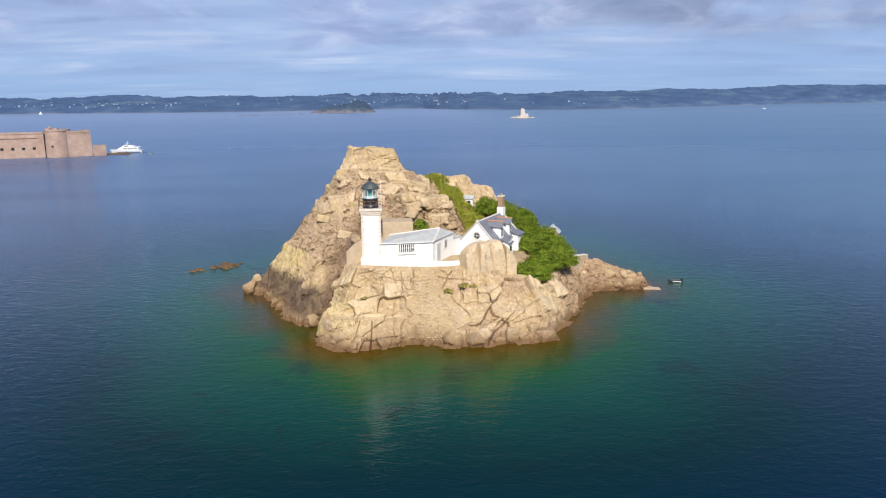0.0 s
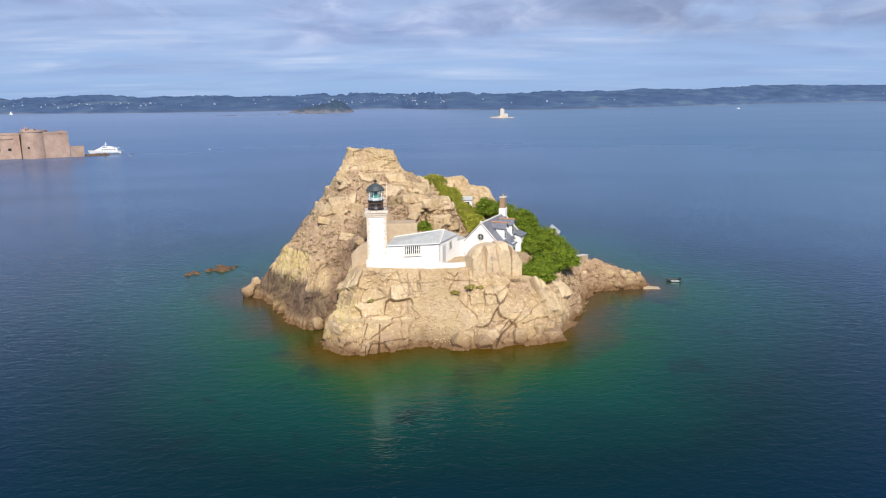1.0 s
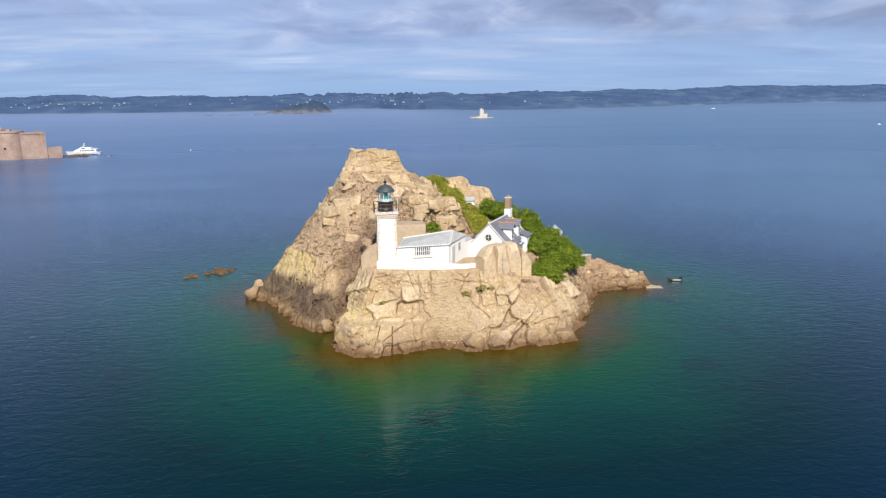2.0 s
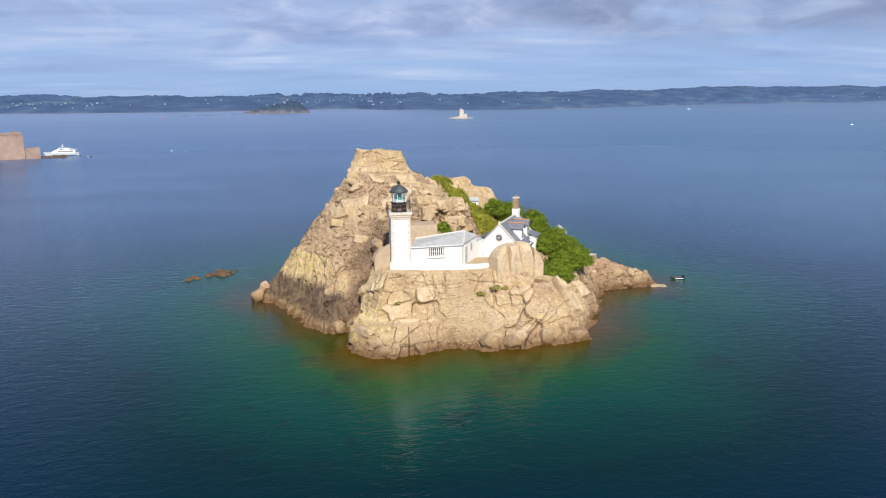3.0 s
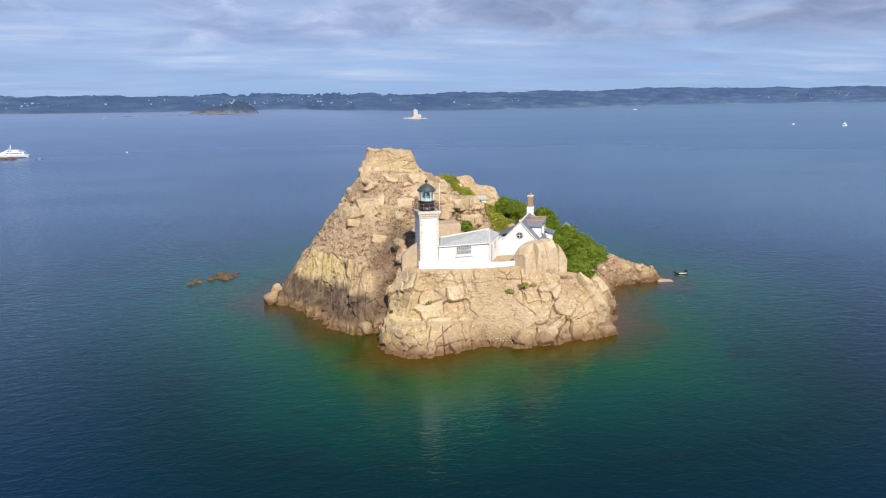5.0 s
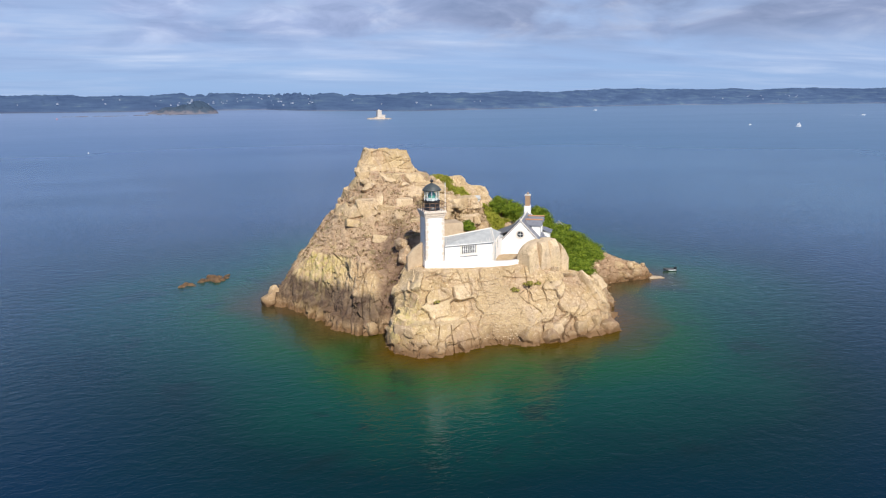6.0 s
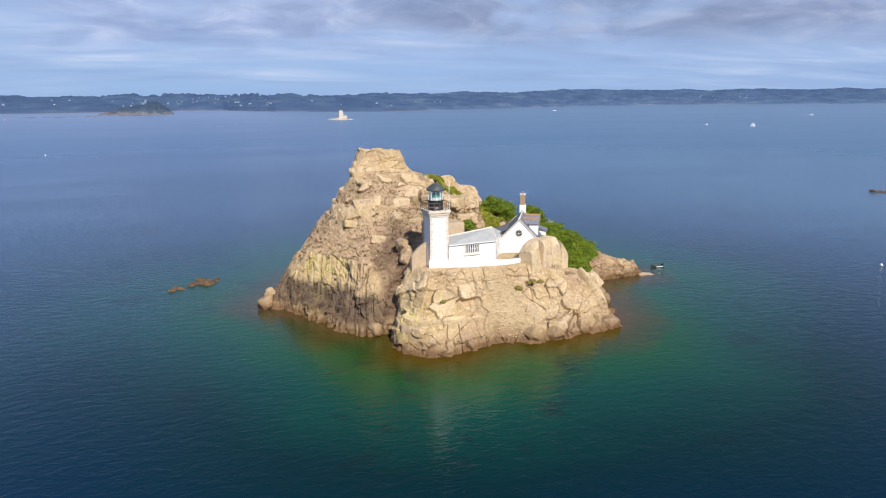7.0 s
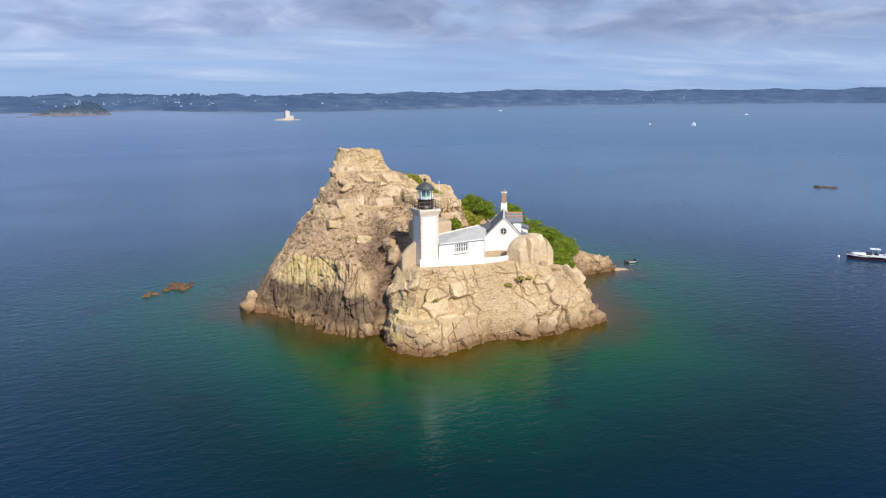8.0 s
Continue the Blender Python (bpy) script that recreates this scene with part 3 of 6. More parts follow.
def near_building(p):
    """1 on the levelled ground of the yard and the house, 0 on the wild rock."""
    yard = np.clip((p[:, 1] - 86.9) / 1.2, 0, 1) * np.clip((99 - p[:, 1]) / 3, 0, 1) * np.clip((p[:, 0] + 12.5) / 1.5, 0, 1) * np.clip((10 - p[:, 0]) / 2, 0, 1)
    house = np.clip((6.5 - np.hypot(p[:, 0] - 9.0, p[:, 1] - 100.5)) / 2, 0, 1)
    return np.maximum(yard, house)


def joints(u, salt, jitter=0.8):
    """Parallel joints at uneven steps: a random height for each slab between them, and the distance to the nearest joint."""
    i = np.floor(u).astype(np.int64)
    zero = np.zeros_like(i)
    edge = [i + k + jitter * (hashed(i + k, zero, zero, salt) - 0.5) for k in (-1, 0, 1, 2)]
    slab = i + np.where(u < edge[1], -1, 0) + np.where(u >= edge[2], 1, 0)
    near = np.min([np.abs(u - e) for e in edge], 0)
    return hashed(slab, zero, zero, salt + 9) - 0.5, near


def build_island():
    front = np.linspace(math.pi * 0.94, math.pi * 2.03, 1300)
    back = np.linspace(math.pi * 2.03, math.pi * 2.94, 240)[1:-1]
    angles = np.concatenate([front, back])
    rows, fine = 290, 460
    out = []
    for a in angles:
        way = np.array((math.cos(a), math.sin(a)))
        r = np.linspace(0.2, 48.0, fine)
        line = HUB + r[:, None] * way
        h, d = bulk_height(line)
        last = max(2, int(np.argmax(d < -2.6))) if (d < -2.6).any() else fine - 1
        r, h = r[:last + 1], h[:last + 1]
        arc = np.concatenate([[0], np.cumsum(np.hypot(np.diff(r), 1.15 * np.diff(h)))])
        rr = np.interp(np.linspace(0, arc[-1], rows), arc, r)
        out.append(HUB + rr[:, None] * way)
    plan = np.stack(out, 1)                                   # rows x angles x 2
    cols = len(angles)
    flat = plan.reshape(-1, 2)
    h, d = bulk_height(flat)
    e = 0.35
    gx = (bulk_height(flat + (e, 0))[0] - bulk_height(flat - (e, 0))[0]) / (2 * e)
    gy = (bulk_height(flat + (0, e))[0] - bulk_height(flat - (0, e))[0]) / (2 * e)
    normal = np.stack([-gx, -gy, np.ones(len(h))], 1)
    normal /= np.linalg.norm(normal, axis=1)[:, None]
    p = np.column_stack([flat, h])
    # joints run in two upright sets and one that dips seawards
    c, s = math.cos(0.32), math.sin(0.32)
    turn = np.array(((c, -s, 0.10), (s, c, -0.16), (-0.08, 0.18, 1.0)))
    warp = np.stack([fractal(p, 0.35, 3, 40 + i) - 0.5 for i in range(3)], 1)
    q = p @ turn.T + 0.9 * warp
    calm = near_building(flat)
    scree = np.clip(1.15 - np.hypot((flat[:, 0] + 0.4) / 3.7, (flat[:, 1] - 84.0) / 3.8) ** 2 + 0.9 * (fractal(p, 0.7, 3, 66) - 0.5), 0, 1) * np.clip((h + 0.2) / 1.2, 0, 1)
    left = np.clip((-flat[:, 0] - 15.0) / 3, 0, 1) * np.clip((111 - flat[:, 1]) / 4, 0, 1) * np.clip((9.4 + 1.4 * (fractal(p, 0.5, 3, 61) - 0.5) - h) / 0.8, 0, 1)
    qf = p @ turn.T + 0.40 * warp
    f0, _ = blocks(q * (1.0, 1.0, 0.8), (7.5, 6.5, 6.5), 0.85, 5, 1.8)
    f1, _ = blocks(q, (3.4, 3.0, 5.2), 0.8, 11, 1.3)
    f2, j2 = blocks(q + 0.3 * warp, (1.5, 1.4, 2.6), 0.85, 23, 1.4)
    f3, _ = blocks(q, (0.62, 0.6, 0.9), 0.85, 37, 1.4)
    a1, k1 = blocks(qf, (3.3, 6.0, 2.1), 0.75, 131, 1.0)                     # squared blocks of the buttress
    a2, _ = blocks(qf + 0.2 * warp, (1.3, 1.5, 0.95), 0.9, 141, 1.3)
    b1, k3 = blocks(q @ np.array(((1, 0, 0.25), (0, 1, 0), (-0.25, 0, 1.0))), (4.2, 7.0, 4.6), 0.9, 151, 1.6)   # broad slabs under the boulder
    u1, _ = blocks(q, (3.4, 3.0, 2.4), 0.9, 161, 1.7)                       # slabs that stand out of the upper slope
    wild = 1 - calm
    tor = np.clip((h - 18.6) / 1.0, 0, 1)
    bend = 0.55 * (fractal(p, 0.22, 2, 210) - 0.5) + 0.05 * (fractal(p, 1.3, 2, 215) - 0.5)
    s1, e1 = joints((p @ (0.94, 0.28, 0.16)) / 2.3 + bend, 301)              # upright joints
    s2, e2 = joints((p @ (0.06, -0.22, 0.97)) / 2.4 + bend, 302)             # level sheeting
    s3, _ = joints((p @ (0.62, 0.20, -0.70)) / 3.4 + bend, 303)             # slanting joints
    s4, e4 = joints((p @ (0.57, -0.82, 0.30)) / 0.85 + 2.6 * bend, 304)      # close ribs of the seaward wall
    s6, e6 = joints((p @ (0.50, -0.70, 0.85)) / 1.7 + 2.0 * bend, 306)       # slanting breaks across them
    s5, e5 = joints((p @ (0.60, -0.78, -0.10)) / 3.1 + 1.5 * bend, 305)      # and its broad columns
    gape = [np.clip((fractal(p * (1, 1, 0.6), 0.28, 3, 240 + 7 * k) - (0.53, 0.50, 0.58, 0.45, 0.42)[k]) / 0.06, 0, 1) for k in range(5)]
    cut1 = np.clip(1 - e1 * 2.3 / 0.10, 0, 1) * gape[0]
    cut2 = np.clip(1 - e2 * 2.4 / 0.10, 0, 1) * gape[1]
    cut4 = np.clip(1 - e4 * 0.85 / 0.12, 0, 1) * (0.2 + 0.8 * gape[3])
    cut5 = np.clip(1 - e5 * 3.1 / 0.18, 0, 1) * (0.3 + 0.7 * gape[4])
    front = np.clip((91.5 - flat[:, 1] + 0.4 * np.clip(flat[:, 0] - 8, 0, 9)) / 1.5, 0, 1) * np.clip((flat[:, 0] + 16.2) / 0.6, 0, 1)
    buttress = np.clip((1.0 - flat[:, 0]) / 3.0, 0, 1)
    upper = np.clip((flat[:, 1] - 92) / 4, 0, 1) * (1 - left) * (1 - tor)                                # rubbly slopes
    point = np.clip((flat[:, 0] - 19) / 4, 0, 1)                                                         # worn slabs of the landing point
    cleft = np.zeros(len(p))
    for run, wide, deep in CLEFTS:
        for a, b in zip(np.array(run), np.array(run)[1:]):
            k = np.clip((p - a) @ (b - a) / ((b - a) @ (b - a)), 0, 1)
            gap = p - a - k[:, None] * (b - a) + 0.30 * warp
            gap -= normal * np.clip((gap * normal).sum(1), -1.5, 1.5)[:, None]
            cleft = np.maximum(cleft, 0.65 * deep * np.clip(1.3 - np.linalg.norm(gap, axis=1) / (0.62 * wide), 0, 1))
    # front: squared blocks to seaward, broad slabs beyond the scree, little relief on each face
    ragged = np.clip((fractal(p, 0.35, 3, 77) - 0.46) / 0.1, 0, 1)
    sea_front = buttress * (0.62 * a1 + 0.22 * a2 * (0.25 + 0.75 * ragged) + 0.10 * f3 * ragged) + (1 - buttress) * (0.80 * b1 + 0.30 * a1 + 0.16 * a2 * ragged + 0.06 * f3)
    sea_front += 0.30 * f0 * np.clip(h / 5.0, 0.1, 1) + 0.12 * (fractal(p, 0.9, 4, 88) - 0.5)
    seam = buttress * np.clip(1 - k1 * 2.6 / 0.14, 0, 1) + (1 - buttress) * np.clip(1 - k3 * 4.2 / 0.16, 0, 1)
    seam *= 0.25 + 0.75 * np.clip((fractal(p, 0.4, 3, 99) - 0.44) / 0.08, 0, 1)
    # seaward wall: rounded ribs and columns over a proud course of blocks
    bulge = np.clip(e4 * 0.85 / 0.22, 0, 1)
    broad = np.clip(e5 * 3.1 / 0.9, 0, 1) ** 0.6
    foot = np.clip((1.9 + 0.5 * s4 + 0.6 * (fractal(p, 0.3, 2, 311) - 0.5) - h) / 0.25, 0, 1) * np.clip((flat[:, 0] + 25.5) / 1.5, 0, 1)
    uneven = 0.35 + 0.9 * np.clip((fractal(p, 0.30, 3, 351) - 0.35) / 0.3, 0, 1)
    wall = 0.42 * s4 * uneven + 0.45 * s5 + 0.45 * s6 + 0.35 * f1 + 0.26 * (bulge - 0.75) * uneven + 0.30 * (broad - 0.7) + 0.18 * a2 + 0.15 * (fractal(p, 0.9, 3, 321) - 0.5) - 0.25
    wall += -0.28 * cut4 - 0.35 * cut5 - 0.30 * np.clip(1 - e6 * 1.7 / 0.14, 0, 1) * gape[2]
    # slopes above: pale slabs and benches with rubble between them
    proud = np.clip(u1 * 2.6 + 0.02, 0, 1) * np.clip((h - 10.0) / 4.5, 0.35, 1)
    slope_move = 0.25 * f0 + 0.60 * proud + 0.22 * f1 - 0.30 + 0.06 * f3 * proud + 0.20 * f3 * (1 - proud) + 0.20 * (fractal(p, 0.9, 3, 95) - 0.5)
    bench = ((h + 1.1 * (fractal(p, 0.16, 3, 92) - 0.5) + 0.10 * flat[:, 0]) / 1.9) % 1.0                # sheeting benches below the tor
    slope_move += 0.60 * upper * np.clip((h - 12.0) / 3.0, 0, 1) * (bench - 0.5)
    heap = np.exp(-((flat[:, 0] + 1.4) / 4.2) ** 2 - ((flat[:, 1] - 106.2) / 3.2) ** 2)                 # cracked outcrop above the yard
    slope_move += heap * (0.55 * f1 + 0.75 * f2 - 0.30 * np.clip(1 - j2 / 0.09, 0, 1))
    slope_move = slope_move * (1 - 0.6 * point) + point * (0.26 * a2 + 0.15 * f3 + 0.3 * (((p @ (0.35, -0.15, 0.9)) / 0.55 + bend) % 1.0 - 0.5))
    crown = 0.38 * s1 + 0.45 * s2 + 0.06 * s3 + 0.30 * a1 + 0.10 * a2 - 0.25 * np.maximum(cut1, cut2) - 0.1
    rest = slope_move * (1 - tor) + crown * tor
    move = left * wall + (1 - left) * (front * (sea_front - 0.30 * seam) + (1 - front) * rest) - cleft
    # a shelf along the front, and a proud course of blocks at the waterline
    level = h + 0.12 * (fractal(p, 0.25, 2, 82) - 0.5) + 0.05 * (flat[:, 0] + 9.0)
    shelf = np.clip((-flat[:, 0] - 3.6) / 0.8, 0, 1) * np.clip((flat[:, 0] + 15.6) / 0.8, 0, 1) * np.clip((86.5 - flat[:, 1]) / 1.0, 0, 1)
    toe = np.clip((1.35 + 0.7 * a2 - level) / 0.2, 0, 1) * (1 - scree) * front
    move += toe * (0.10 + 0.45 * f2)
    step = shelf * (0.95 * np.clip((3.35 - level) / 0.08, 0, 1) - 0.55) + left * foot * (0.95 + 0.5 * s4)
    move = move * (1 - 0.8 * scree) + scree * (0.05 * f3 + 0.16 * (fractal(p, 1.6, 4, 90) - 0.5) + 0.10 * (((h + 0.25 * (fractal(p, 0.8, 2, 331) - 0.5)) / 0.32) % 1.0 - 0.5) - 0.1)
    move = move * (0.06 + 0.94 * wild) * np.clip((h + 2.2) / 1.6, 0.25, 1)
    v = p + normal * move[:, None]
    v[:, :2] += normal[:, :2] / np.maximum(np.linalg.norm(normal[:, :2], axis=1), 0.05)[:, None] * (step * wild)[:, None]
    crack = np.maximum(left * np.maximum(0.6 * cut4, 0.8 * cut5), (1 - left) * np.maximum(0.55 * seam * front, 0.5 * tor * np.maximum(cut1, cut2))) * wild * (1 - scree)
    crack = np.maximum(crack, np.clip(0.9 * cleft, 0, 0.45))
    slope = normal[:, 2]
    patch = fractal(p, 0.13, 3, 120)
    veg = np.clip((slope - 0.52) / 0.14, 0, 1) * np.clip((h - 5.5) / 2, 0, 1) * np.clip((20.3 - h) / 1.0, 0, 1) * np.clip((flat[:, 1] - 92.5) / 2.5, 0, 1)
    veg *= np.clip((patch - 0.20) / 0.12, 0, 1)
    veg = np.maximum(veg, 0.75 * upper * (1 - heap) * np.clip((20.0 - h) / 1.5, 0, 1)) * (1 - 0.95 * proud)
    gully = np.clip(1 - np.hypot((flat[:, 0] + 12.5) / 4.2, (flat[:, 1] - 98.0) / 6.0), 0, 1)
    run = np.clip(((flat[:, 0] + 17.1) * 5.0 + (flat[:, 1] - 87.2) * 8.2) / 92.2, 0, 1)
    bed = np.hypot(flat[:, 0] + 17.1 - 5.0 * run, flat[:, 1] - 87.2 - 8.2 * run)
    veg = np.maximum(veg, np.clip(gully * 2.2, 0, 1))
    veg = np.maximum(veg, np.clip(1.7 - bed / 1.0, 0, 1) * np.clip((h - 2.0) / 1.5, 0, 1))
    veg = np.maximum(veg, np.clip((-flat[:, 0] - 11) / 3, 0, 1) * np.clip((h - 9.0) / 0.6, 0, 1) * np.clip((15.0 - h) / 2.0, 0, 1) * (1 - 0.6 * proud) * (1 - left))
    lichen = np.clip(1 - np.hypot((flat[:, 0] + 21.5) / 7, (flat[:, 1] - 104) / 8), 0, 1) * 1.4
    lichen = np.maximum(lichen, np.clip(1 - np.hypot((flat[:, 0] + 14) / 4, (flat[:, 1] - 84.5) / 4), 0, 1))
    lichen = lichen * np.where(flat[:, 0] < -15, np.maximum(left, 0.15), 1.0)
    veg = veg * np.clip((124.5 - flat[:, 1]) / 1.5, 0, 1)
    gully_dark = np.clip(np.maximum(np.clip(1.7 - bed / 1.0, 0, 1) * np.clip((h - 1.0) / 1.5, 0, 1), 0.8 * np.clip(1.9 * gully, 0, 1)), 0, 1) * (1 - np.clip((flat[:, 0] + 13.2) / 1.5, 0, 1) * np.clip((91 - flat[:, 1]) / 2, 0, 1))
    belt = np.maximum(left, np.clip((-flat[:, 0] - 15) / 1.5, 0, 1) * 0.9)
    ledge = shelf * np.clip(1 - np.abs(level - 3.5) / 0.26, 0, 1)                                       # pale tone painted along the shelf's lip for its sunlit edge
    tone = 0.5 + left * (0.4 * s5 + 0.3 * s4) + 1.3 * ledge - 0.22 * shelf * np.clip((3.3 - level) / 0.15, 0, 1)
    tone += (1 - left) * (front * (buttress * 0.5 * a1 + (1 - buttress) * (0.6 * b1 + 0.2 * a1)) + (1 - front) * (tor * 0.4 * (s1 + s2) + (1 - tor) * (0.35 * proud - 0.12 + 0.2 * f1)))
    tone = np.clip(tone, 0, 1)
    me = mesh_grid("island", v, rows, cols, ROCK, True, (("crack", crack), ("veg", veg), ("lichen", np.clip(lichen, 0, 1)), ("belt", belt), ("scree", scree), ("gully_dark", gully_dark), ("tone", tone), ("rust", np.clip((flat[:, 0] - 19) / 8, 0, 1))))
    me.polygons.foreach_set("use_smooth", [False] * len(me.polygons))
    ob = new("island", me)
    tagged(ob, "jointed beige granite island rising to a flat-topped tor", "rock island", kind="structure")
    return ob, v, normal, scree * wild, veg * wild


ISLAND, GROUND, GROUND_UP, SCREE, HEATHY = build_island()


def ground_z(x, y):
    """The island's height at a place."""
    return float(GROUND[np.argmin((GROUND[:, 0] - x) ** 2 + (GROUND[:, 1] - y) ** 2), 2])


def scatter_stones():
    """Loose rubble on the scree and the brown slopes."""
    r = np.random.default_rng(6)
    base = bmesh.new()
    bmesh.ops.create_icosphere(base, subdivisions=1, radius=1.0)
    ico = np.array([x.co for x in base.verts])
    faces = np.array([[x.index for x in f.verts] for f in base.faces])
    base.free()
    pick = np.concatenate([r.choice(np.nonzero((SCREE > 0.25) & (GROUND[:, 2] > 0.3))[0], 420), r.choice(np.nonzero((HEATHY > 0.35) & (GROUND[:, 1] < 116))[0], 520)])
    verts, tris = [], []
    for k, i in enumerate(pick):
        size = r.uniform(0.04, 0.13) * np.array((r.uniform(0.8, 1.6), r.uniform(0.8, 1.4), r.uniform(0.5, 0.9)))
        a = r.uniform(0, 6.28)
        w = ico * (1 + 0.35 * (r.random((len(ico), 1)) - 0.5)) * size
        w = np.column_stack([w[:, 0] * math.cos(a) - w[:, 1] * math.sin(a), w[:, 0] * math.sin(a) + w[:, 1] * math.cos(a), w[:, 2]])
        verts.append(w + GROUND[i] + GROUND_UP[i] * size[2] * 0.3)
        tris.append(faces + k * len(ico))
    me = bpy.data.meshes.new("rubble")
    me.from_pydata(np.concatenate(verts).tolist(), [], np.concatenate(tris).tolist())
    me.materials.append(RUBBLE)
    tagged(new("rubble", me), "loose pale rubble lying on the scree and slopes", "rubble", kind="stuff")


scatter_stones()


def scatter_tufts():
    """Dry heather and grass on the brown slopes."""
    r = np.random.default_rng(8)
    pick = r.choice(np.nonzero((HEATHY > 0.3) & (GROUND[:, 1] < 118))[0], 2600)
    per = 9
    n = len(pick) * per
    root = np.repeat(GROUND[pick], per, 0) + r.normal(size=(n, 3)) * (0.13, 0.13, 0.03)
    tip = root + np.column_stack([r.normal(size=n) * 0.14, r.normal(size=n) * 0.14, r.uniform(0.10, 0.34, n)])
    a = r.uniform(0, 6.28, n)
    side = np.column_stack([np.cos(a), np.sin(a), np.zeros(n)]) * r.uniform(0.03, 0.07, (n, 1))
    v = np.stack([root - side, root + side, tip], 1).reshape(-1, 3)
    me = bpy.data.meshes.new("heather")
    me.from_pydata(v.tolist(), [], np.arange(n * 3).reshape(-1, 3).tolist())
    me.materials.append(HEATHER)
    tagged(new("heather", me), "dry brown heather and grass tufts on the slopes", "heather", kind="stuff")


scatter_tufts()


def build_sea():
    rings = np.concatenate([np.linspace(0, 60, 61), 60 * 1.08 ** np.arange(1, 60)])
    rings = rings[rings < 5600]
    n = 240
    a = np.linspace(0, 2 * math.pi, n, endpoint=False)
    hub = np.array((0.0, 100.0))
    rings = np.maximum(rings, 0.05)
    flat = (hub + rings[:, None, None] * np.stack([np.cos(a), np.sin(a)], -1)[None]).reshape(-1, 2)
    d = -shore_distance(flat)
    # the bed falls away over about forty metres, and a shoal runs out to the reef
    shoal = np.hypot((flat[:, 0] + 40) / 1.3, (flat[:, 1] - 120) / 1.6)
    depth = np.clip(np.minimum(d / 46.0, 0.22 + shoal / 55.0), 0, 1)
    v = np.column_stack([flat, np.zeros(len(flat))])
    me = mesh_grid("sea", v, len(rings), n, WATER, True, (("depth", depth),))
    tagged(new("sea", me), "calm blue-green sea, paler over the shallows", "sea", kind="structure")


build_sea()

# ---- far shores ----
COASTLINE = [(-3300, 900), (-2300, 1750), (-1267, 2016), (-770, 2000), (-537, 2040), (-48, 2300), (90, 1940), (330, 1800), (617, 2000), (986, 2290),
             (1330, 2580), (1760, 2780), (2500, 2850), (3300, 2600), (3800, 1900), (4000, 900)]
CREST = [36, 44, 46, 46, 46, 52, 46, 46, 50, 60, 70, 74, 78, 84, 84, 70]


def build_coast():
    pts = np.array(COASTLINE, float)
    seg = np.hypot(*np.diff(pts, axis=0).T)
    arc = np.concatenate([[0], np.cumsum(seg)])
    n, rows = 2200, 16
    s = np.linspace(0, arc[-1], n)
    x, y = np.interp(s, arc, pts[:, 0]), np.interp(s, arc, pts[:, 1])
    crest = np.interp(s, arc, CREST)
    out = np.stack([x, y], 1)
    way = out / np.linalg.norm(out, axis=1)[:, None]
    grid = []
    for k in range(rows):
        t = k / (rows - 1)
        f = 0.10 + 0.90 * (1 - (1 - t) ** 1.7)
        q = np.column_stack([s * 0.004, np.full(n, t * 2.0), np.zeros(n)])
        z = crest * f * (0.72 + 0.5 * fractal(q, 1.0, 4, 200)) if k else np.full(n, -0.5)
        bush = 13.0 * (fractal(np.column_stack([s * 0.045, np.full(n, t * 9), np.zeros(n)]), 1.0, 4, 230) - 0.47)
        bush += 7.0 * np.clip((fractal(np.column_stack([s * 0.011, np.full(n, t * 4), np.zeros(n)]), 1.0, 3, 236) - 0.54) / 0.03, 0, 1)   # woods
        bush = np.maximum(bush, -2) * (1.0 - 0.72 * np.clip((x - 150) / 400, 0, 1))                     # the eastern hills are smoother
        z = z + (bush * min(1, t * 2) if k else 0)
        away = way * (t * 520 + (30 * fractal(np.column_stack([s * 0.01, np.zeros(n), np.zeros(n)]), 1.0, 3, 250))[:, None])
        grid.append(np.column_stack([out + away, z]))
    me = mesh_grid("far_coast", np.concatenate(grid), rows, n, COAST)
    tagged(new("far_coast", me), "low wooded coast, its colours tinted blue for distance haze", "coast", kind="structure")
    return np.array(grid)


FAR = build_coast()

# ---- lighthouse ----


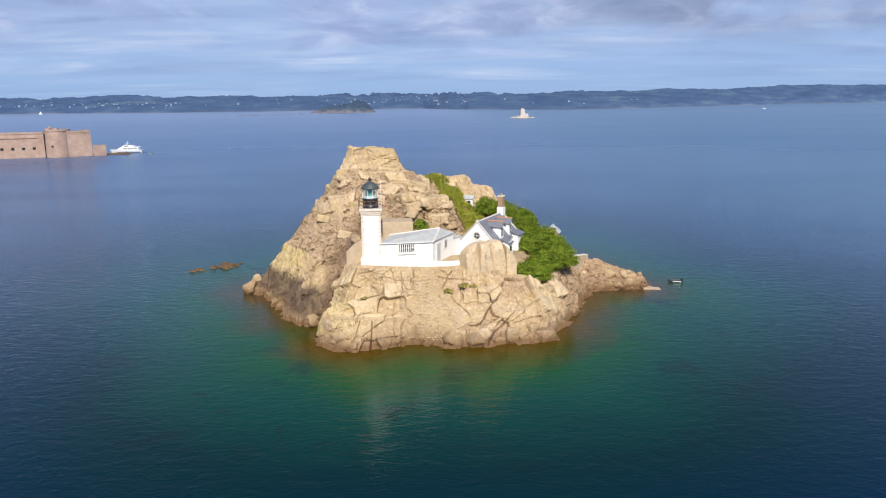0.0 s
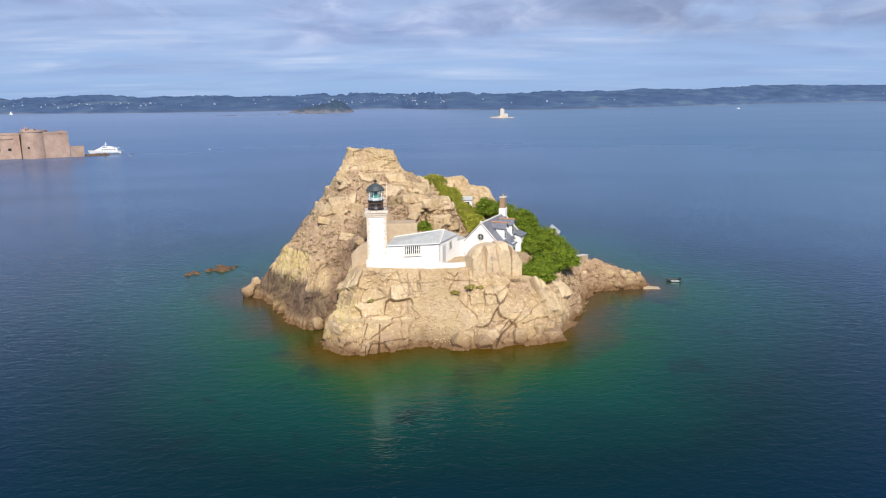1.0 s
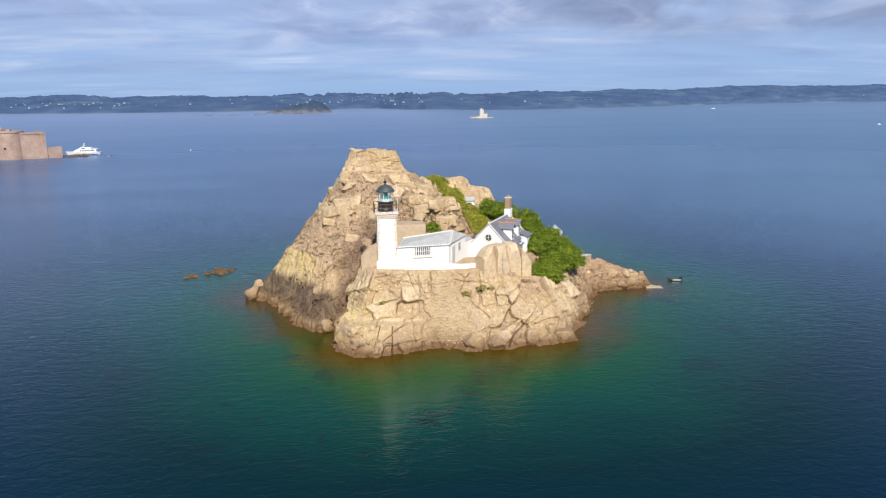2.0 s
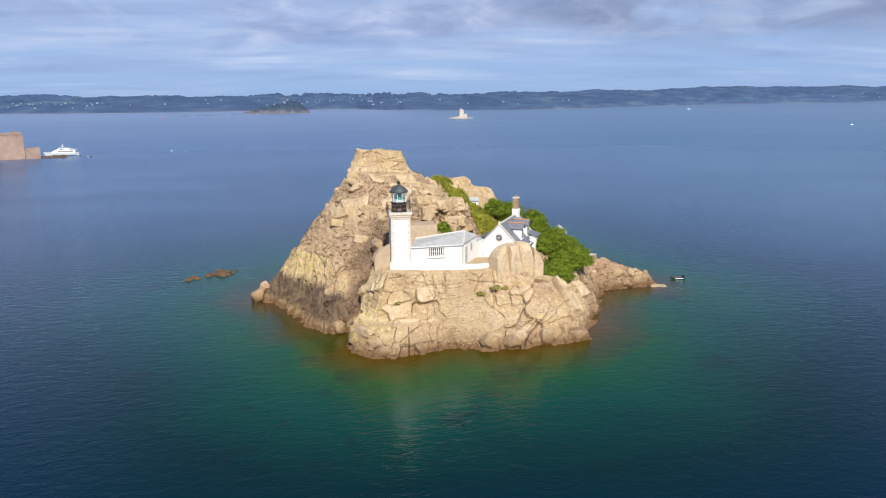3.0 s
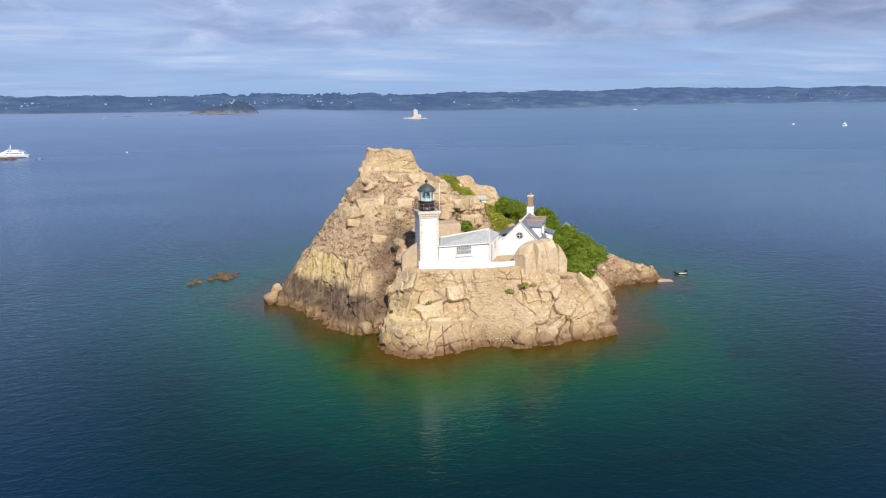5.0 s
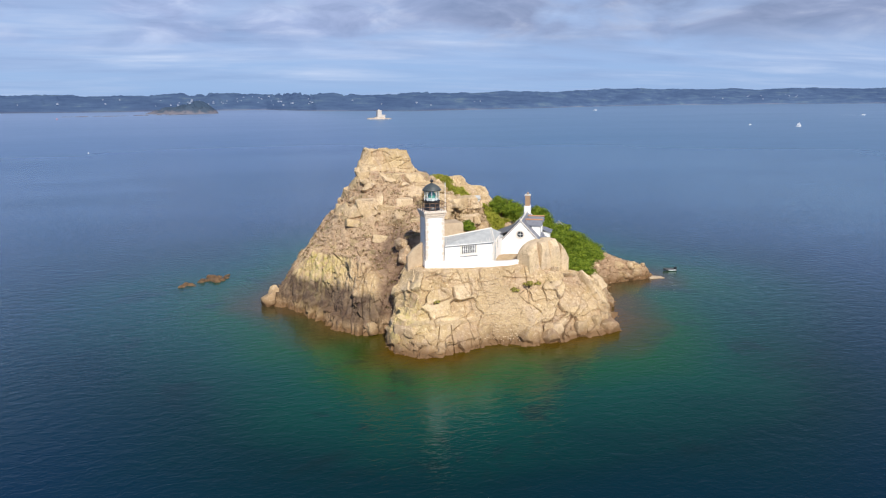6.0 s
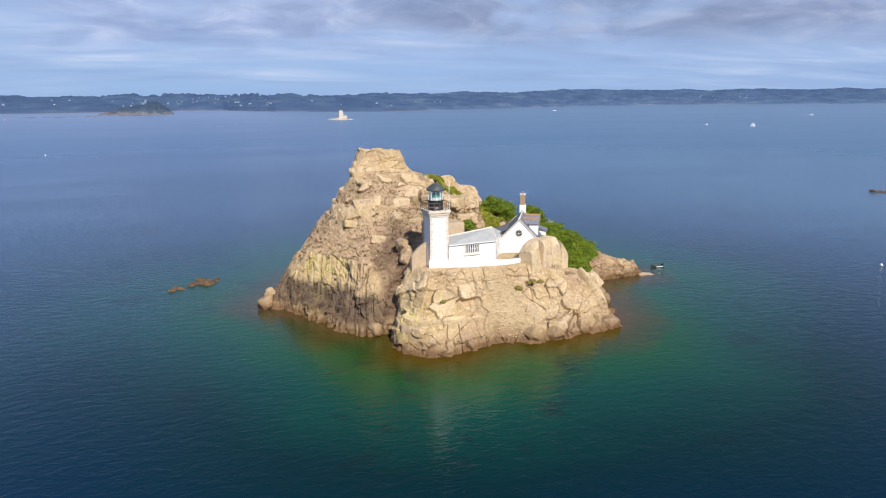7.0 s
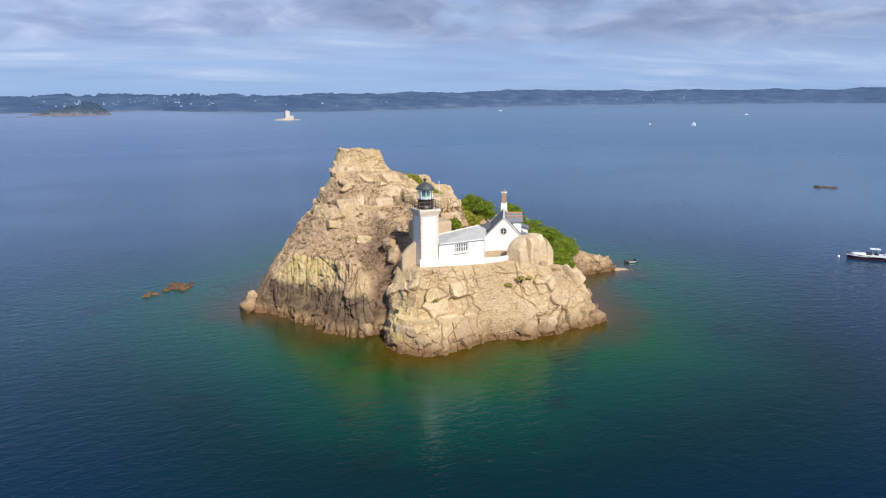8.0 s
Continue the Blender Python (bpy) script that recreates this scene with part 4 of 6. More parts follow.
def lighthouse():
    m = pose(-8.5, 90.1, 8.3, 0, 0, 4.6)
    top = thing("lighthouse", m, "white square lighthouse tower with a black iron lantern", "lighthouse")
    part("shaft", prism([(-1.33, -1.33), (1.33, -1.33), (1.33, 1.33), (-1.33, 1.33)], -1.0, 7.45, taper=[(-1.27, -1.27), (1.27, -1.27), (1.27, 1.27), (-1.27, 1.27)]), WHITE, top)
    for sx in (-1, 1):
        for sy in (-1, 1):
            for i in range(13):
                w = 0.40 if i % 2 else 0.28
                k = 1.335 - 0.0045 * i
                z = 0.72 + i * 0.515
                q = box(sx * (k - w / 2 + 0.006), sy * (k + 0.002), z + 0.25, w, 0.05, 0.47)
                box(sx * (k + 0.002), sy * (k - w / 2 + 0.006), z + 0.25, 0.05, w, 0.47, 0, None, q)
                part("quoin", q, QUOIN, top)
    part("plinth", box(0, 0, -0.1, 2.86, 2.86, 1.5, 0.04), WHITE, top)
    part("cornice", box(0, 0, 7.55, 2.74, 2.74, 0.22, 0.04, None, box(0, 0, 7.82, 2.92, 2.92, 0.30, 0.06)), QUOIN, top, "tan moulded stone cornice")
    part("gallery_floor", box(0, 0, 8.18, 3.16, 3.16, 0.34, 0.05), QUOIN, top)
    for i in range(5):
        for s in (-1, 1):
            part("corbel", box(-1.3 + 0.65 * i, s * 1.50, 7.92, 0.14, 0.12, 0.20, 0.03), QUOIN, top)
    rail = thing("gallery_rail", Matrix(), "rusty iron gallery railing", "railing")
    rail.parent = top
    rail["category"] = ""
    del rail["category"]
    for h in (0.55, 1.05):
        b = bmesh.new()
        for k in range(4):
            a, c = math.pi / 4 + k * math.pi / 2, math.pi / 4 + (k + 1) * math.pi / 2
            rod((2.20 * math.cos(a), 2.20 * math.sin(a), 8.35 + h), (2.20 * math.cos(c), 2.20 * math.sin(c), 8.35 + h), 0.03, 6, b)
        part("handrail", b, RUST, rail)
    for k in range(4):
        for i in range(5):
            t = -1.555 + i * 0.7775
            if i == 4:
                continue
            x, y = ((t, -1.555), (1.555, t), (-t, 1.555), (-1.555, -t))[k]
            part("baluster", rod((x, y, 8.30), (x, y, 9.42), 0.035), RUST, rail)
    part("lantern_drum", turned([(1.10, 8.34), (1.10, 8.50), (1.02, 8.54), (1.02, 9.50), (1.10, 9.54), (1.10, 9.64), (0.9, 9.66)], 24), BLACK, top, "black iron lantern base", True)
    glazing = part("lantern_glazing", turned([(0.99, 9.64), (0.99, 10.92)], 20), GLASS, top, "clear lantern panes")
    glazing.visible_shadow = False
    for i in range(10):
        a = 2 * math.pi * i / 10
        part("glazing_bar", rod((1.0 * math.cos(a), 1.0 * math.sin(a), 9.62), (1.0 * math.cos(a), 1.0 * math.sin(a), 10.94), 0.035), FRAME, glazing)
    part("lens", turned([(0.12, 9.66), (0.30, 9.75), (0.46, 10.0), (0.50, 10.25), (0.46, 10.5), (0.30, 10.72), (0.1, 10.8)], 20), LENS, top, "green fresnel lens", True)
    part("inner_curtain", turned([(0.80, 9.66), (0.80, 9.95)], 20), FRAME, top)
    dome = part("dome", turned([(1.02, 10.88), (1.22, 10.90), (1.26, 10.97), (1.24, 11.12), (1.12, 11.16), (1.08, 11.28), (0.86, 11.52), (0.52, 11.74), (0.24, 11.86), (0.10, 11.94)], 28), LEAD, top, "dark domed lantern roof", True)
    part("ball_finial", turned([(0.07, 11.92), (0.09, 12.0), (0.20, 12.06), (0.24, 12.2), (0.17, 12.34), (0.04, 12.38), (0.02, 12.62)], 14), BLACK, dome, "", True)
    return top


lighthouse()

# ---- yard walls ----


def wall_run(name, points, thick, low, material_, label, cap=None, category="wall"):
    """A wall along (x, y, top z) points, standing down to the level low."""
    top = thing(name, pose(points[0][0], points[0][1], low), label, category, kind="structure")
    inv = Matrix.Translation((-points[0][0], -points[0][1], -low))
    for (ax, ay, az), (bx, by, bz) in zip(points, points[1:]):
        d = Vector((bx - ax, by - ay, 0)).normalized()
        s = Vector((-d.y, d.x, 0)) * thick
        bm = bmesh.new()
        ring = [bm.verts.new(inv @ Vector(p)) for p in ((ax, ay, low), (bx, by, low), (bx + s.x, by + s.y, low), (ax + s.x, ay + s.y, low),
                                                        (ax, ay, az), (bx, by, bz), (bx + s.x, by + s.y, bz), (ax + s.x, ay + s.y, az))]
        for f in ((0, 1, 2, 3), (4, 5, 6, 7), (0, 1, 5, 4), (1, 2, 6, 5), (2, 3, 7, 6), (3, 0, 4, 7)):
            bm.faces.new([ring[i] for i in f])
        part("wall_length", bm, material_, top)
        if cap:
            g = 0.05
            part("coping", slab([inv @ Vector((ax - s.x * g, ay - s.y * g, az + 0.07)), inv @ Vector((bx - s.x * g, by - s.y * g, bz + 0.07)),
                                 inv @ Vector((bx + s.x * (1 + g), by + s.y * (1 + g), bz + 0.07)), inv @ Vector((ax + s.x * (1 + g), ay + s.y * (1 + g), az + 0.07))], 0.066), cap, top)
    return top


wall_run("terrace_wall", [(-9.9, 88.55, 9.95), (-7.0, 88.0, 9.85), (-2.0, 87.9, 9.55), (1.8, 88.4, 9.25), (4.4, 89.4, 9.15)], 0.45, 7.9, WHITE, "low white limewashed wall along the terrace edge", FRAME)


def side_buttress():
    top = thing("side_wall", pose(-11.9, 89.7, 8.6, 0, 0, 12), "sloped beige rendered wall beside the lighthouse", "wall", kind="structure")
    bm = bmesh.new()
    low = [(-0.1, -0.6), (2.3, -0.6), (2.3, 3.7), (0.9, 2.9), (-0.1, 1.9)]
    a = [bm.verts.new((x, 0.0, z)) for x, z in low]
    b = [bm.verts.new((x, 0.45, z)) for x, z in low]
    bm.faces.new(a), bm.faces.new(b)
    for i in range(5):
        j = (i + 1) % 5
        bm.faces.new((a[i], a[j], b[j], b[i]))
    part("rendered_face", bm, STONE, top)


side_buttress()

# ---- annex ----
ANNEX = [(-7.15, 88.55), (-0.1, 89.6), (2.8, 95.2), (-6.2, 93.6)]


def annex():
    top = thing("keepers_annex", pose(-7.15, 88.55, 8.4), "long white single-storey annex with a grey hipped roof", "outbuilding")
    loc = [(x + 7.15, y - 88.55) for x, y in ANNEX]
    part("wall", prism(loc, -0.6, 3.62), WHITE, top)
    zs = 3.62
    grow = [(loc[0][0] - 0.02, loc[0][1] - 0.22), (loc[1][0] + 0.16, loc[1][1] - 0.24), (loc[2][0] + 0.25, loc[2][1] + 0.1), (loc[3][0], loc[3][1] + 0.2)]
    r0, r1 = (0.9, 3.9, 3.92), (8.0, 4.7, 4.72)
    e = [(x, y, zs) for x, y in grow]
    roof = part("roof", slab([e[0], e[1], r1, r0], 0.14), ZINC, top, "weathered grey slate roof with cement joints")
    part("roof_hip", slab([e[1], e[2], r1], 0.14), ZINC, roof)
    part("roof_back", slab([e[2], e[3], r0, r1], 0.14), ZINC, roof)
    part("roof_end", slab([e[3], e[0], r0], 0.14), ZINC, roof)
    part("ridge_tile", rod(r0, r1, 0.11, 8), PALE, roof)
    part("hip_tile", rod(e[1], r1, 0.09, 8), PALE, roof)
    f = Vector((7.05, 1.05, 0)).normalized()
    nrm = Vector((f.y, -f.x, 0))
    for i in range(17):
        t = 0.25 + i * 0.42
        a = Vector(e[0]).lerp(Vector(e[1]), t / 7.2)
        b = Vector(r0).lerp(Vector(r1), t / 7.2)
        part("cement_joint", rod(a + Vector((0, 0, 0.01)), b + Vector((0, 0, 0.01)), 0.028, 5), PALE, roof)
    part("fascia", rod(Vector(e[0]) - Vector((0, 0, 0.1)), Vector(e[1]) - Vector((0, 0, 0.1)), 0.06, 6), FRAME, roof)

    # barred window in the long wall
    basis = Matrix((( f.x, -nrm.x, 0, 0), (f.y, -nrm.y, 0, 0), (0, 0, 1, 0), (0, 0, 0, 1)))
    win = part("window", box(3.5, -0.045, 2.78, 2.5, 0.13, 1.55, 0.02, basis), PALE, top, "barred window in a pale stone surround")
    part("pane", box(3.5, -0.115, 2.80, 2.0, 0.03, 1.05, 0, basis), DARK, win)
    part("frame", box(3.5, -0.125, 2.80, 2.0, 0.03, 0.05, 0, basis), FRAME, win)
    for i in range(7):
        part("window_bar", box(2.66 + i * 0.28, -0.145, 2.80, 0.10, 0.04, 1.05, 0, basis), FRAME, win)
    part("sill", box(3.5, -0.11, 1.98, 2.65, 0.28, 0.10, 0.01, basis), PALE, win)
    # door and small window in the end wall
    g = Vector((2.9, 5.6, 0)).normalized()
    gn = Vector((g.y, -g.x, 0))
    b2 = Matrix(((g.x, -gn.x, 0, 7.05), (g.y, -gn.y, 0, 1.05), (0, 0, 1, 0), (0, 0, 0, 1)))
    door = part("door", box(1.55, -0.03, 1.75, 1.2, 0.10, 2.7, 0.02, b2), PALE, top, "grey panelled door in a pale surround")
    part("door_leaf", box(1.55, -0.085, 1.65, 0.9, 0.04, 2.4, 0, b2), DOOR, door)
    part("door_handle", box(1.85, -0.125, 1.45, 0.06, 0.05, 0.14, 0, b2), STEEL, door)
    w2 = part("window", box(3.75, -0.03, 2.5, 0.95, 0.10, 1.35, 0.02, b2), PALE, top)
    part("pane", box(3.75, -0.085, 2.5, 0.62, 0.03, 1.0, 0, b2), PANE, w2)
    part("glazing_bar", box(3.75, -0.105, 2.5, 0.05, 0.03, 1.0, 0, b2), FRAME, w2)
    part("corner_strip", box(0.05, -0.02, 1.45, 0.22, 0.09, 4.05, 0.01, b2), PALE, top)
    # narrow passage block towards the house
    part("passage", prism([(9.95, 6.65), (11.0, 8.6), (9.6, 9.3), (8.8, 7.4)], -0.6, 2.6), WHITE, top)
    part("passage_roof", slab([(9.85, 6.45, 2.75), (11.2, 8.6, 2.75), (9.6, 9.4, 3.1), (8.7, 7.4, 3.1)], 0.10), ZINC, top)


annex()


def store_block():
    top = thing("stone_store", pose(-5.75, 95.7, 10.0, 0, 0, 4), "flat-topped sandy stone store behind the annex", "outbuilding")
    part("wall", box(0, 0, 1.6, 5.4, 3.2, 4.4, 0.08), STONE, top)
    part("flat_roof", box(0, 0, 3.84, 5.2, 3.0, 0.10, 0.02), STONE, top)


store_block()

# ---- keeper's house ----


def house():
    m = pose(6.3, 96.1, 7.9, 0, 0, -27)
    top = thing("keepers_house", m, "white gabled keeper's house with a blue slate roof", "house")
    w, n, ev, rd = 2.72, 9.9, 2.5, 5.35
    bm = bmesh.new()
    prof = [(-w, -0.6), (w, -0.6), (w, ev), (0, rd), (-w, ev)]
    a = [bm.verts.new((x, 0, z)) for x, z in prof]
    b = [bm.verts.new((x, n, z)) for x, z in prof]
    bm.faces.new(a), bm.faces.new(b)
    for i in range(5):
        bm.faces.new((a[i], a[(i + 1) % 5], b[(i + 1) % 5], b[i]))
    part("wall", bm, WHITE, top)
    k = (rd - ev) / w
    over = 0.28
    for s, nm in ((-1, "roof_slope"), (1, "roof_slope")):
        e0 = (s * (w + over), -0.02, ev - over * k + 0.14)
        e1 = (s * (w + over), n + 0.02, ev - over * k + 0.14)
        slope = part(nm, slab([e0, e1, (0, n + 0.02, rd + 0.14), (0, -0.02, rd + 0.14)], 0.13), SLATE, top, "blue-grey slate roof slope")
        for y in (-0.02, n - 0.22):
            part("verge", slab([(s * (w + over), y - 0.04, ev - over * k + 0.22), (s * (w + over), y + 0.28, ev - over * k + 0.22), (0, y + 0.28, rd + 0.22), (0, y - 0.04, rd + 0.22)], 0.09), PALE, slope)
        part("gutter", rod((s * (w + over + 0.05), 0, ev - over * k + 0.05), (s * (w + over + 0.05), n, ev - over * k + 0.05), 0.07, 8), STEEL, slope)
    part("ridge", rod((0, 0, rd + 0.15), (0, n, rd + 0.15), 0.12, 8), PALE, top)
    lean = part("lean_to", box(-w - 0.85, 6.2, 0.85, 1.7, 5.2, 2.9, 0.02), WHITE, top, "white lean-to under a slate roof")
    part("lean_to_roof", slab([(-w - 1.95, 3.4, 2.30), (-w - 1.95, 9.0, 2.30), (-w + 0.6, 9.0, 3.36), (-w + 0.6, 3.4, 3.36)], 0.10), SLATE, lean)
    chim = part("chimney", box(0, n - 0.45, rd + 0.35, 1.0, 1.15, 1.3, 0.03), WHITE, top, "brick chimney on a white base")
    part("stack", box(0, n - 0.45, rd + 1.75, 0.78, 0.95, 1.9, 0.02), BRICK, chim)
    part("chimney_cap", box(0, n - 0.45, rd + 2.72, 0.95, 1.12, 0.16, 0.02), PALE, chim)
    for y in (-0.2, 0.2):
        part("chimney_pot", drum(0, n - 0.45 + y, rd + 2.8, rd + 3.15, 0.13, 0.10, 12), BRICK, chim)
    part("gable_finial", box(0, 0.1, rd + 0.3, 0.3, 0.36, 0.3, 0.05), PALE, top)
    # round window in the front gable
    ring = bmesh.new()
    seg = 28
    for r0, r1, y0, y1 in ((0.66, 0.46, 0.0, -0.10),):
        vs = [[ring.verts.new((r * math.cos(2 * math.pi * i / seg), y, 3.45 + r * math.sin(2 * math.pi * i / seg))) for i in range(seg)] for r, y in ((r0, y0), (r0, y1), (r1, y1), (r1, -0.005))]
        for p, q in zip(vs, vs[1:]):
            for i in range(seg):
                ring.faces.new((p[i], p[(i + 1) % seg], q[(i + 1) % seg], q[i]))
    oc = part("round_window", ring, PALE, top, "round window in a stone ring")
    disc = bmesh.new()
    bmesh.ops.create_circle(disc, cap_ends=True, segments=24, radius=0.48, matrix=Matrix.Translation((0, -0.02, 3.45)) @ Matrix.Rotation(math.pi / 2, 4, "X"))
    part("pane", disc, PANE, oc)
    part("glazing_bar", box(0, -0.04, 3.45, 0.05, 0.03, 0.78), FRAME, oc)
    part("glazing_bar", box(0, -0.045, 3.45, 0.78, 0.03, 0.05), FRAME, oc)
    # dormers on the seaward slope
    for y in (3.2, 6.6):
        z0 = 2.85
        d = part("dormer", box(2.05, y, z0 + 0.7, 1.3, 1.15, 1.9), WHITE, top, "white dormer with a small slate gable")
        part("dormer_roof", slab([(2.95, y - 0.82, z0 + 1.55), (0.5, y - 0.82, z0 + 1.55), (0.5, y, z0 + 2.32), (2.95, y, z0 + 2.32)], 0.09), SLATE, d)
        part("dormer_roof", slab([(2.95, y + 0.82, z0 + 1.55), (0.5, y + 0.82, z0 + 1.55), (0.5, y, z0 + 2.32), (2.95, y, z0 + 2.32)], 0.09), SLATE, d)
        part("dormer_ridge", rod((2.97, y, z0 + 2.36), (0.4, y, z0 + 2.36), 0.10, 8), TERRA, d, "terracotta ridge tiles")
        g = bmesh.new()
        tri = [(2.70, y - 0.6, z0 + 1.6), (2.70, y + 0.6, z0 + 1.6), (2.70, y, z0 + 2.2)]
        p, q = [g.verts.new(c) for c in tri], [g.verts.new((1.5, c[1], c[2])) for c in tri]
        g.faces.new(p), g.faces.new(q)
        for i in range(3):
            g.faces.new((p[i], p[(i + 1) % 3], q[(i + 1) % 3], q[i]))
        part("dormer_gable", g, WHITE, d)
        part("pane", box(2.705, y, z0 + 0.72, 0.03, 0.74, 1.25), PANE, d)
        part("glazing_bar", box(2.725, y, z0 + 0.72, 0.03, 0.06, 1.25), FRAME, d)
    # side wall: windows, door, porch
    for y in (1.6, 4.9):
        win = part("window", box(w + 0.02, y, 1.35, 0.09, 1.15, 1.5, 0.02), PALE, top)
        part("pane", box(w + 0.07, y, 1.35, 0.03, 0.85, 1.2), PANE, win)
        part("glazing_bar", box(w + 0.09, y, 1.35, 0.03, 0.05, 1.2), FRAME, win)
    door = part("door", box(w + 0.02, 8.2, 1.05, 0.09, 1.1, 2.2, 0.02), PALE, top)
    part("door_leaf", box(w + 0.07, 8.2, 1.0, 0.04, 0.85, 2.0), DOOR, door)
    part("door_handle", box(w + 0.11, 8.5, 1.0, 0.04, 0.05, 0.12), STEEL, door)
    porch = part("porch", box(w + 0.65, 3.3, 0.9, 1.3, 1.6, 2.8, 0.02), WHITE, top, "small lean-to porch with a slate roof")
    part("porch_roof", slab([(w + 1.55, 2.3, 2.15), (w + 1.55, 4.3, 2.15), (w - 0.02, 4.3, 2.75), (w - 0.02, 2.3, 2.75)], 0.10), SLATE, porch)
    part("pane", box(w + 1.305, 3.3, 1.2, 0.03, 0.7, 0.9), PANE, porch)
    wing = part("side_wing", box(w + 0.55, 8.0, 1.1, 1.2, 2.4, 3.0, 0.02), WHITE, top, "white side wing under a lean-to slate roof")
    part("wing_roof", slab([(w + 1.4, 6.6, 2.6), (w + 1.4, 9.4, 2.6), (w - 0.02, 9.4, 3.1), (w - 0.02, 6.6, 3.1)], 0.10), SLATE, wing)


house()


def hut():
    top = thing("small_hut", pose(6.2, 119.6, 12.1, 0, 0, -12), "small white hut with a pale roof among shrubs", "hut")
    part("wall", box(0, 0, -0.2, 1.6, 1.4, 3.2, 0.02), WHITE, top)
    part("roof_slope", slab([(-0.98, -0.9, 1.35), (0.98, -0.9, 1.35), (0.98, 0, 1.95), (-0.98, 0, 1.95)], 0.09), ZINC, top)
    part("roof_slope", slab([(-0.98, 0.9, 1.35), (0.98, 0.9, 1.35), (0.98, 0, 1.95), (-0.98, 0, 1.95)], 0.09), ZINC, top)
    part("doorway", box(0.0, -0.71, 0.35, 0.8, 0.05, 1.3), DARK, top)


hut()


def shed():
    z = ground_z(20.4, 113.6)
    top = thing("shed", pose(20.4, 113.6, z - 0.5, 0, 0, -18), "grey-roofed stone shed half hidden behind the trees", "shed")
    h = 8.5 - z + 0.5
    part("wall", box(0, 0, h / 2, 2.0, 2.4, h, 0.03), STONE, top)
    part("roof_slope", slab([(-0.2, -1.35, h + 1.05), (1.3, -1.35, h - 0.15), (1.3, 1.35, h - 0.15), (-0.2, 1.35, h + 1.05)], 0.10), ZINC, top)
    part("roof_slope", slab([(-0.2, -1.35, h + 1.05), (-1.2, -1.35, h + 0.1), (-1.2, 1.35, h + 0.1), (-0.2, 1.35, h + 1.05)], 0.10), ZINC, top)
    part("gable", prism([(-0.9, -1.15), (0.9, -1.15), (0.9, 1.15), (-0.9, 1.15)], h - 0.1, h + 0.85, None, [(-0.25, -1.15), (-0.1, -1.15), (-0.1, 1.15), (-0.25, 1.15)]), STONE, top)


shed()

# ---- loose rocks ----


def rock_mesh(name, size, seed, cuts=16, level=4, rough=0.05, material_=None):
    """A boulder: a ball cut flat by many planes, so that it has faces and worn edges."""
    rnd = random.Random(seed)
    bm = bmesh.new()
    bmesh.ops.create_icosphere(bm, subdivisions=level, radius=1.0)
    v = np.array([x.co for x in bm.verts])
    r = np.full(len(v), 1.35)
    for _ in range(cuts):
        d = np.array([rnd.gauss(0, 1), rnd.gauss(0, 1), rnd.gauss(0, 0.8)])
        d /= np.linalg.norm(d)
        reach = rnd.uniform(0.72, 1.0)
        facing = v @ d
        r = np.minimum(r, np.where(facing > 0.05, reach / np.maximum(facing, 0.05), 9))
    w = v * r[:, None]
    w *= (1 + rough * (fractal(v * 1.0 + seed, 3.0, 3, seed) - 0.5) * 2)[:, None]
    for x, c in zip(bm.verts, w):
        x.co = (c[0] * size[0], c[1] * size[1], c[2] * size[2])
    return mesh_of(bm, name, material_ or ROCK)


def rock(name, at, size, seed, label, turn=0.0, group="", cuts=16, level=4, material_=None):
    ob = new(name, rock_mesh(name, size, seed, cuts, level, 0.22 if material_ is WEED else 0.05, material_))
    ob.matrix_world = pose(*at, 0, 0, turn)
    return tagged(ob, label, "rock", group)




def slab_mesh(name, size, seed, lean=0.1, tone=0.6, level=4, cuts=7):
    """An upright joint block: a box with a few faces and corners knocked off."""
    rnd = random.Random(seed)
    bm = bmesh.new()
    bmesh.ops.create_icosphere(bm, subdivisions=level, radius=1.0)
    v = np.array([x.co for x in bm.verts])
    r = 1.0 / (np.abs(v) ** 16.0).sum(1) ** (1 / 16.0)
    for _ in range(cuts):
        d = np.array([rnd.gauss(0, 1), rnd.gauss(0, 1), rnd.uniform(-0.2, 1.2)])
        d /= np.linalg.norm(d)
        facing = v @ d
        r = np.minimum(r, np.where(facing > 0.05, rnd.uniform(1.10, 1.40) / np.maximum(facing, 0.05), 9))
    w = v * r[:, None] * (1 + 0.035 * (fractal(v + seed, 2.5, 4, seed) - 0.5) * 2)[:, None]
    for x, c in zip(bm.verts, w):
        x.co = (c[0] * size[0] + lean * c[2], c[1] * size[1], c[2] * size[2])
    me = mesh_of(bm, name, ROCK)
    me.attributes.new("tone", "FLOAT", "POINT").data.foreach_set("value", [tone] * len(me.vertices))
    return me


